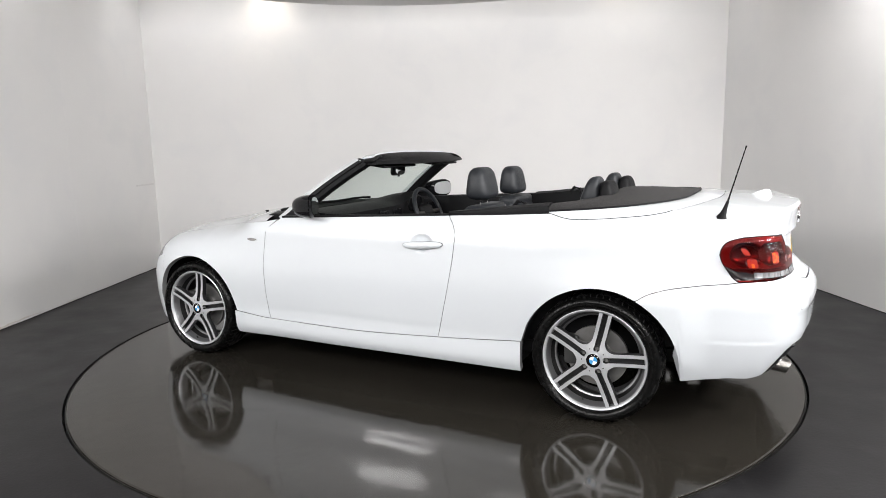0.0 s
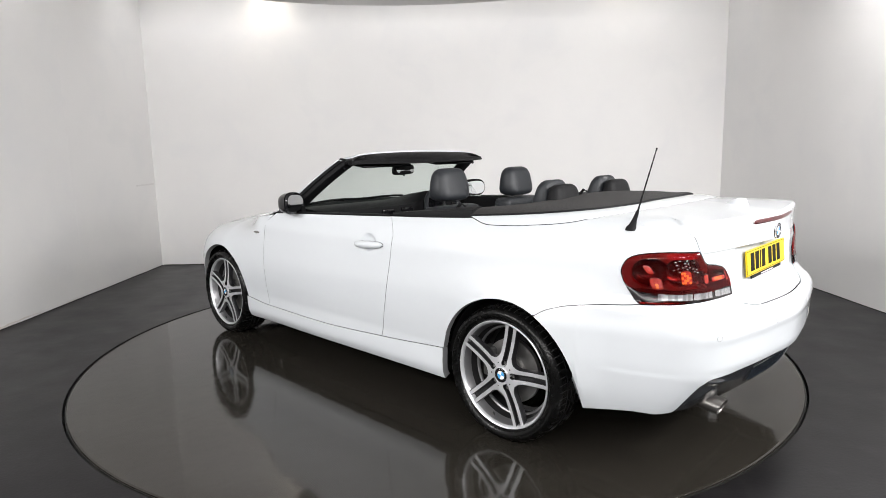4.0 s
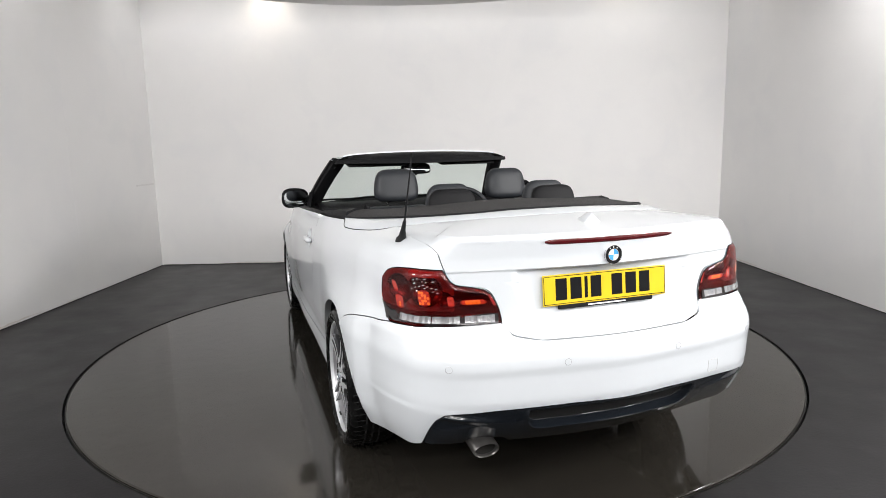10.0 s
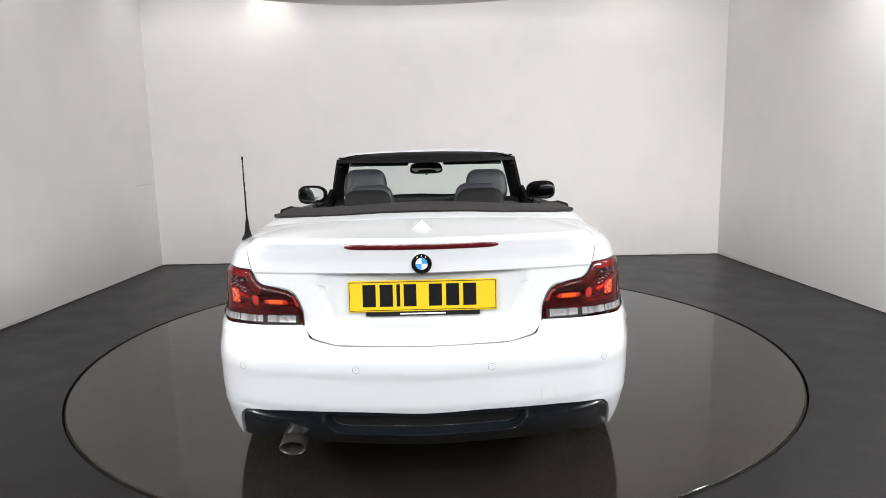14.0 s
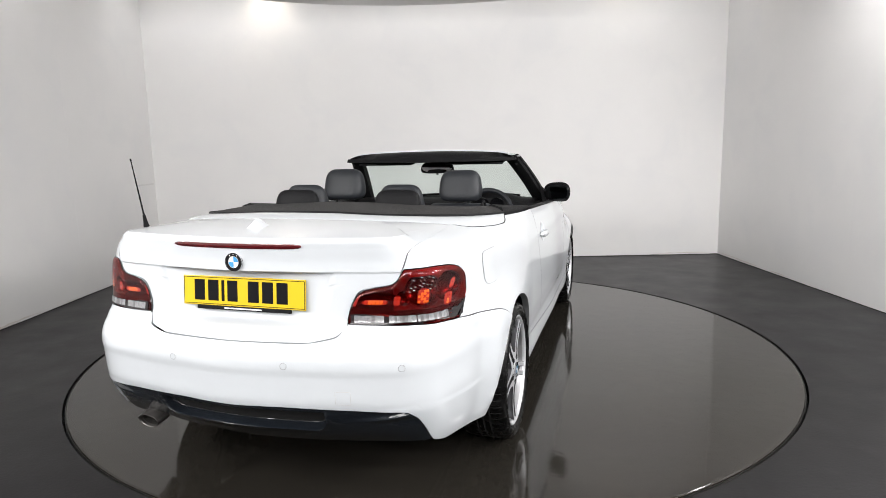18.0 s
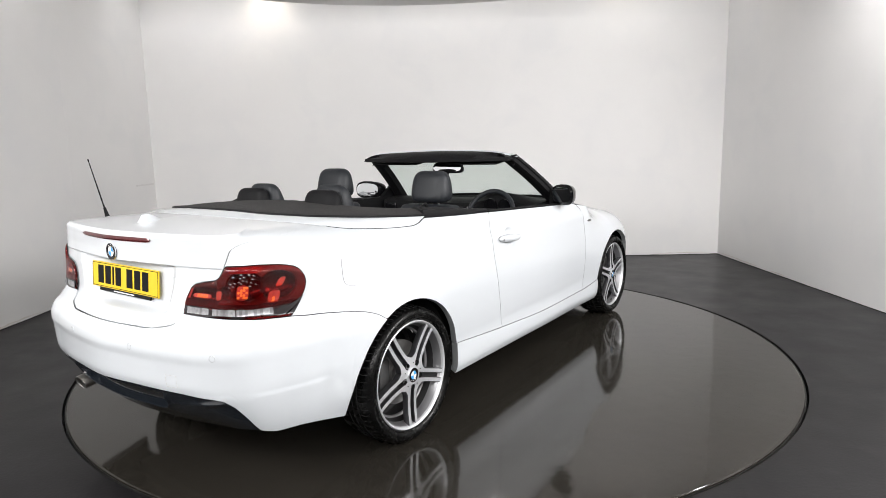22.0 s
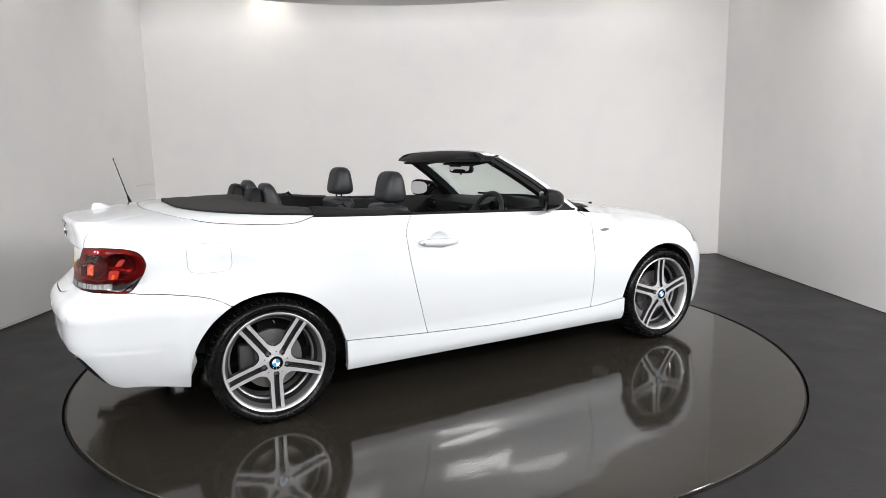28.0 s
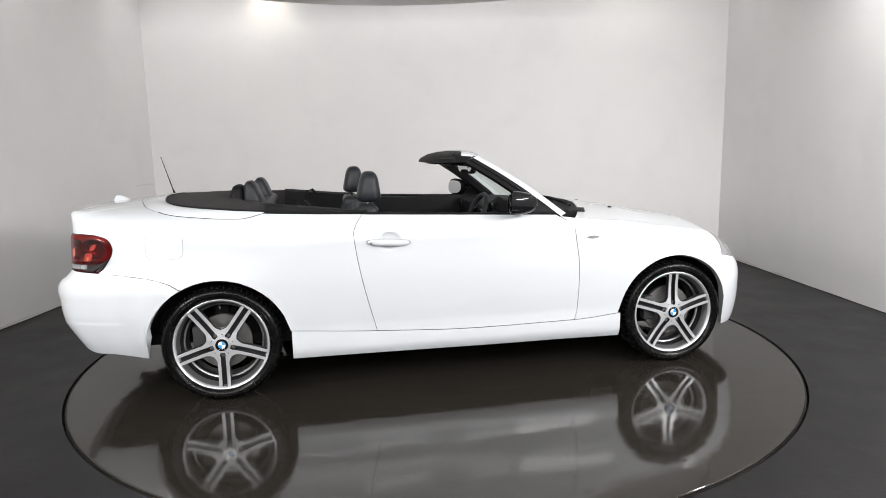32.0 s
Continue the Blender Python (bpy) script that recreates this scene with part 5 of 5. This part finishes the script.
def cockpit():
    # dashboard: a moulded form lofted across the car
    secs = []
    for y in np.linspace(-0.68, 0.68, 29):
        hood = 0.062 * math.exp(-(abs(y + 0.37) / 0.17) ** 3)
        ring = [(2.16, y, 0.925), (2.02, y, 0.955), (1.80, y, 0.972 + hood * 0.6), (1.68, y, 0.965 + hood), (1.63, y, 0.945 + hood * 0.6), (1.62, y, 0.86), (1.66, y, 0.76), (1.74, y, 0.55), (2.10, y, 0.50)]
        secs.append(ring)
    v, f = loft(secs)
    d = part("dashboard", (v, f), PLASTIC, CAR, "black moulded dashboard with a hooded dial cluster")
    for yy in (-0.42, -0.31):
        o = part("dial", lathe([(0.0, 0.0), (0.046, 0.0), (0.050, -0.008), (0.053, 0.004)], "x", 28), [GLOSS_BLACK], d, "round dial with chrome rim")
        o.matrix_basis = pose(1.622, yy, 0.935, 0, 0, 0)
        part("dial_ring", tube([(0, 0.049 * math.cos(a), 0.049 * math.sin(a)) for a in np.linspace(0, 2 * math.pi, 28, endpoint=False)], 0.0025, 6, True), CHROME, o)
    for yy in (0.09, -0.09, 0.60, -0.62):
        part("air_vent", rounded_box(0.02, 0.11, 0.055, 0.008, 2, (1.622, yy, 0.90)), GLOSS_BLACK, d, "air vent")
    # steering wheel on the right
    c, tilt = Vector((1.51, -0.37, 0.900)), radians(-24)
    pts = []
    R = 0.178
    for a in np.linspace(0, 2 * math.pi, 56, endpoint=False):
        yy, zz = R * math.cos(a), R * math.sin(a)
        pts.append((c.x + zz * math.sin(-tilt) , c.y + yy, c.z - 0.02 + zz * math.cos(tilt)))
    sw = part("steering_wheel", tube(pts, 0.0165, 12, True), LEATHER, CAR, "black leather steering wheel")
    hub = part("wheel_boss", rounded_box(0.05, 0.16, 0.12, 0.022, 3), PLASTIC, sw)
    hub.matrix_basis = Matrix.Translation((c.x + 0.015, c.y, c.z - 0.03)) @ Euler((0, -tilt, 0)).to_matrix().to_4x4()
    for a in (0, 180, 270):
        e = Vector((0.0, R * math.cos(radians(a)), R * math.sin(radians(a))))
        p1 = (c.x + e.z * math.sin(-tilt), c.y + e.y, c.z - 0.02 + e.z * math.cos(tilt))
        part("wheel_arm", tube([(c.x + 0.012, c.y, c.z - 0.03), p1], 0.014, 8), EXHAUST if a != 90 else PLASTIC, sw)
    part("steering_column", tube([(c.x + 0.02, c.y, c.z - 0.03), (1.72, c.y, 0.84)], 0.045, 12), PLASTIC, CAR)


def screen_frame():
    """Pillars, header, glass and wipers."""
    # glass: rows from the base to the header
    n, m = 25, 14
    P = np.zeros((n, m, 3))
    for i, t in enumerate(np.linspace(-1, 1, n)):
        for j, k in enumerate(ramp(m)):
            half = 0.735 * (1 - k) + 0.600 * k
            x = (2.13 - 0.17 * t * t) * (1 - k) + (1.545 - 0.10 * t * t) * k
            z = 0.930 * (1 - k) + (1.318 - 0.022 * t * t) * k + 0.018 * math.sin(math.pi * k)
            P[i, j] = (x, half * t, z)
    ws = part("windscreen", grid(P), SCREEN, CAR, "clear windscreen with a faint green tint")
    ws.visible_shadow = False
    for s in (1, -1):
        # pillar: painted outer face, black inner and seal
        secs, inner = [], []
        for k in np.linspace(0, 0.97, 14):
            half = 0.735 * (1 - k) + 0.592 * k
            x = 1.962 * (1 - k) + 1.447 * k
            z = 0.930 * (1 - k) + 1.300 * k + 0.018 * math.sin(math.pi * k)
            w = 0.030
            g = 0.011 * k
            secs.append([(x + 0.036, (half - 0.010) * s, z + 0.012 - g), (x + 0.006, (half + 0.018) * s, z + 0.008 - g), (x - 0.004, (half + 0.0255) * s, z - 0.002 - 0.6 * g), (x - 0.016, (half + 0.014) * s, z - 0.012), (x + 0.01, (half - 0.03) * s, z - 0.006)])
            inner.append([(x + 0.006, (half + 0.004) * s, z + 0.004), (x - 0.004, (half + 0.0270) * s, z - 0.004 - 0.6 * g), (x - 0.024, (half + 0.026) * s, z - 0.018), (x - 0.030, (half + 0.016) * s, z - 0.020), (x - 0.050, (half + 0.012) * s, z - 0.034), (x - 0.060, (half - 0.014) * s, z - 0.040), (x - 0.046, (half - 0.066) * s, z - 0.036), (x - 0.01, (half - 0.072) * s, z - 0.012)])
        a = part("a_pillar", loft(secs if s < 0 else secs[::-1]), PAINT, CAR, "white windscreen pillar")
        part("pillar_trim", loft(inner if s < 0 else inner[::-1]), PLASTIC, a, "black inner pillar lining and seal")
    # header rail: black latch housing behind, thin white lip in front
    secs, lip = [], []
    for t in np.linspace(-1, 1, 41):
        q = t * t
        y = 0.606 * t
        xf, xb = 1.530 - 0.085 * q, 1.226 + 0.112 * q
        zt = 1.319 - 0.020 * q - 0.034 * q ** 6
        zb = 1.252 + 0.004 * q
        secs.append([(xf, y, zt - 0.004), (xf - 0.10, y, zt + 0.004), (xb + 0.07, y, zt - 0.012), (xb + 0.012, y, zb + 0.022), (xb, y, zb), (xb + 0.03, y, zb - 0.004), (xb + 0.12, y, zb + 0.010), (xf - 0.02, y, zt - 0.046), (xf + 0.012, y, zt - 0.020)])
        if abs(t) < 0.94:
            lip.append([(xf + 0.045 - 0.020 * q ** 3, y, zt - 0.013), (xf + 0.01, y, zt + 0.006), (xf - 0.06, y, zt + 0.0125), (xf - 0.062, y, zt + 0.0035), (xf + 0.0, y, zt - 0.010), (xf + 0.030 - 0.016 * q ** 3, y, zt - 0.018)])
    h = part("header_rail", loft(secs), PLASTIC, CAR, "black windscreen header with sun visors")
    part("header_lip", loft(lip), PAINT, h, "white front edge of the header")
    for s in (1, -1):
        part("sun_visor", rounded_box(0.14, 0.40, 0.014, 0.006, 2, (0, 0, 0)), PLASTIC, h, "folded sun visor").matrix_basis = pose(1.412, 0.32 * s, 1.246, 0, -8, 0)
    # inside mirror
    rm = part("inside_mirror", headrest((0, 0, 0), 0.240, 0.042, 0.080), PLASTIC, CAR, "inside mirror on a black stalk")
    rm.matrix_basis = pose(1.555, 0.0, 1.205, 0, 5.0, 12)
    g = part("mirror_glass", ([(-0.0225, 0.108 * math.copysign(abs(math.cos(a)) ** 0.8, math.cos(a)), 0.0325 * math.copysign(abs(math.sin(a)) ** 0.7, math.sin(a))) for a in np.linspace(0, 2 * math.pi, 32, endpoint=False)], [tuple(range(32))]), MIRROR, rm, "mirror glass", smooth=False)
    part("mirror_stalk", tube([(0.012, 0, 0.0), (0.03, 0, 0.05), (0.05, 0, 0.075)], 0.012, 8), PLASTIC, rm)
    part("sensor_pod", rounded_box(0.060, 0.085, 0.045, 0.016, 3, (0.055, 0.0, 0.055)), PLASTIC, rm, "black rain-sensor pod on the glass")
    part("dimming_sensor", tube([(-0.004, 0.0, -0.036), (-0.004, 0.0, -0.050)], 0.008, 10), PLASTIC, rm)
    # scuttle and wipers
    sc = []
    for t in np.linspace(-1, 1, 25):
        e = t * t
        sc.append([(2.10 - 0.16 * e, 0.70 * t, 0.900), (2.13 - 0.17 * e, 0.70 * t, 0.944 - 0.006 * e), (2.20 - 0.12 * e, 0.66 * t, 0.962 - 0.010 * e), (2.29 - 0.14 * e, 0.64 * t, 0.958 - 0.016 * e), (2.31 - 0.14 * e, 0.64 * t, 0.90)])
    part("scuttle", loft(sc), PLASTIC, CAR, "black scuttle below the windscreen")
    for y0, y1 in ((-0.50, 0.10), (0.05, 0.62)):
        w = part("wiper", tube([(2.19 - 0.17 * (y / 0.72) ** 2, y, 0.968 + 0.004 * math.sin(i)) for i, y in enumerate(np.linspace(y0, y1, 9))], 0.009, 6), PLASTIC, CAR, "black wiper")


def mirrors():
    for s in (1, -1):
        rings = []
        for t in np.linspace(0, 1, 12):
            x = 1.645 + 0.145 * t
            k = math.sqrt(max(0.0, 1 - t ** 2.6)) * 0.92 + 0.08 * (1 - t)
            ang = np.linspace(0, 2 * np.pi, 28, endpoint=False)
            ex, ez = np.sign(np.cos(ang)) * np.abs(np.cos(ang)) ** 0.72, np.sign(np.sin(ang)) * np.abs(np.sin(ang)) ** 0.72
            rings.append(np.stack([x - 0.045 * (1 - t) * k * ex, s * (0.843 - 0.022 * t + 0.096 * k * ex), 1.026 - 0.006 * t + (0.067 + 0.006 * ex) * k * ez], 1))
        m = part("door_mirror", loft(rings if s < 0 else rings[::-1]), GLOSS_BLACK, CAR, "gloss black door mirror")
        ang = np.linspace(0, 2 * np.pi, 28, endpoint=False)
        ex, ez = np.sign(np.cos(ang)) * np.abs(np.cos(ang)) ** 0.72, np.sign(np.sin(ang)) * np.abs(np.sin(ang)) ** 0.72
        f1 = np.stack([1.6420 - 0.040 * ex, s * (0.843 + 0.079 * ex), 1.026 + (0.051 + 0.005 * ex) * ez], 1)
        f1[:, 0] = 1.622 - 0.037 * ex + (0.0030 if s > 0 else 0.0004) * ez
        part("mirror_glass", (f1, [tuple(range(28))]), MIRROR, m, "mirror glass", smooth=False)
        bez = np.stack([1.638 - 0.0445 * ex, s * (0.843 + 0.094 * ex), 1.026 + (0.065 + 0.006 * ex) * ez], 1)
        inn = f1 * 1.0 + [0.004, 0, 0]
        part("mirror_bezel", grid(np.array([bez, inn]), close_v=True, flip=s > 0), GLOSS_BLACK, m, "gloss black bezel")
        foot = [[(1.70 + 0.05 * q, s * (0.735 + 0.07 * k), 0.945 + 0.04 * k + h) for q, h in ((0, 0), (1, 0), (1.2, 0.03), (0, 0.03))] for k in ramp(5)]
        part("mirror_foot", loft(foot if s > 0 else foot[::-1]), GLOSS_BLACK, m)
        # black triangle ahead of the side glass
        tri = [[(1.665, s * 0.768, 0.956), (1.93, s * 0.752, 0.950), (1.755, s * 0.730, 1.055)], [(1.665, s * 0.740, 0.956), (1.93, s * 0.724, 0.950), (1.755, s * 0.706, 1.055)]]
        part("quarter_trim", loft(tri if s > 0 else tri[::-1]), PLASTIC, CAR, "black triangular trim at the mirror", smooth=False)


def aerial():
    foot = [(-0.528, 0.686, 1.000), (-0.528, 0.686, 1.008), (-0.533, 0.684, 1.020), (-0.540, 0.682, 1.045), (-0.550, 0.678, 1.078)]
    ae = part("aerial", tube(foot, [0.025, 0.0215, 0.0145, 0.0092, 0.0062], 14), PLASTIC, CAR, "black whip aerial on a flared foot")
    a, b = np.array(foot[-1]), np.array((-0.6130, 0.6615, 1.323))
    n = 120
    t = ramp(n)[:, None]
    whip = a * (1 - t) + b * t
    rad = 0.0036 * (1 - 0.45 * t[:, 0]) + 0.0007 * np.maximum(np.sin(t[:, 0] * 46), 0)
    rad[-6:] = 0.0034
    part("whip", tube(whip, rad, 8), PLASTIC, ae, "thin black whip with a wound thread")


doors()
sills()
wings()
quarters()
roof_box_panel()
rear_lid()
rear_bumper()
tail_lamps()
front_end()
inner_shell()
wheels()
soft_cover()
seats()
cockpit()
screen_frame()
mirrors()
aerial()


def flatten(top):
    """Hangs pieces that lie deeper than thing > part > sub-part on the part itself, where they are."""
    own = lambda o: o.matrix_parent_inverse @ o.matrix_basis
    for ob in list(top.children_recursive):
        line_up = [ob]
        while line_up[-1].parent:
            line_up.append(line_up[-1].parent)
        if len(line_up) <= 3:
            continue
        anchor = line_up[-2]
        m = Matrix.Identity(4)
        for o in reversed(line_up[:-2]):
            m = m @ own(o)
        ob["deep"] = True
        ob["at"] = [m[i][j] for i in range(4) for j in range(4)]
        ob["anchor"] = anchor.name
    for ob in [o for o in top.children_recursive if "deep" in o]:
        v = list(ob["at"])
        ob.parent = bpy.data.objects[ob["anchor"]]
        ob.matrix_parent_inverse = Matrix.Identity(4)
        ob.matrix_basis = Matrix([v[4 * i:4 * i + 4] for i in range(4)])
        for key in ("deep", "at", "anchor"):
            del ob[key]


flatten(CAR)
def motions():
    """The turntable and the car on it turn together."""
    rows_car, rows_table = [], []
    for t, a in HEADINGS:
        m = pose(0, 0, 0, 0, 0, a)
        rows_table.append((t, m))
        rows_car.append((t, m @ pose(CAR_X, CAR_Y, 0)))
    walk(TABLE_OB, rows_table)
    walk(CAR, rows_car)


motions()
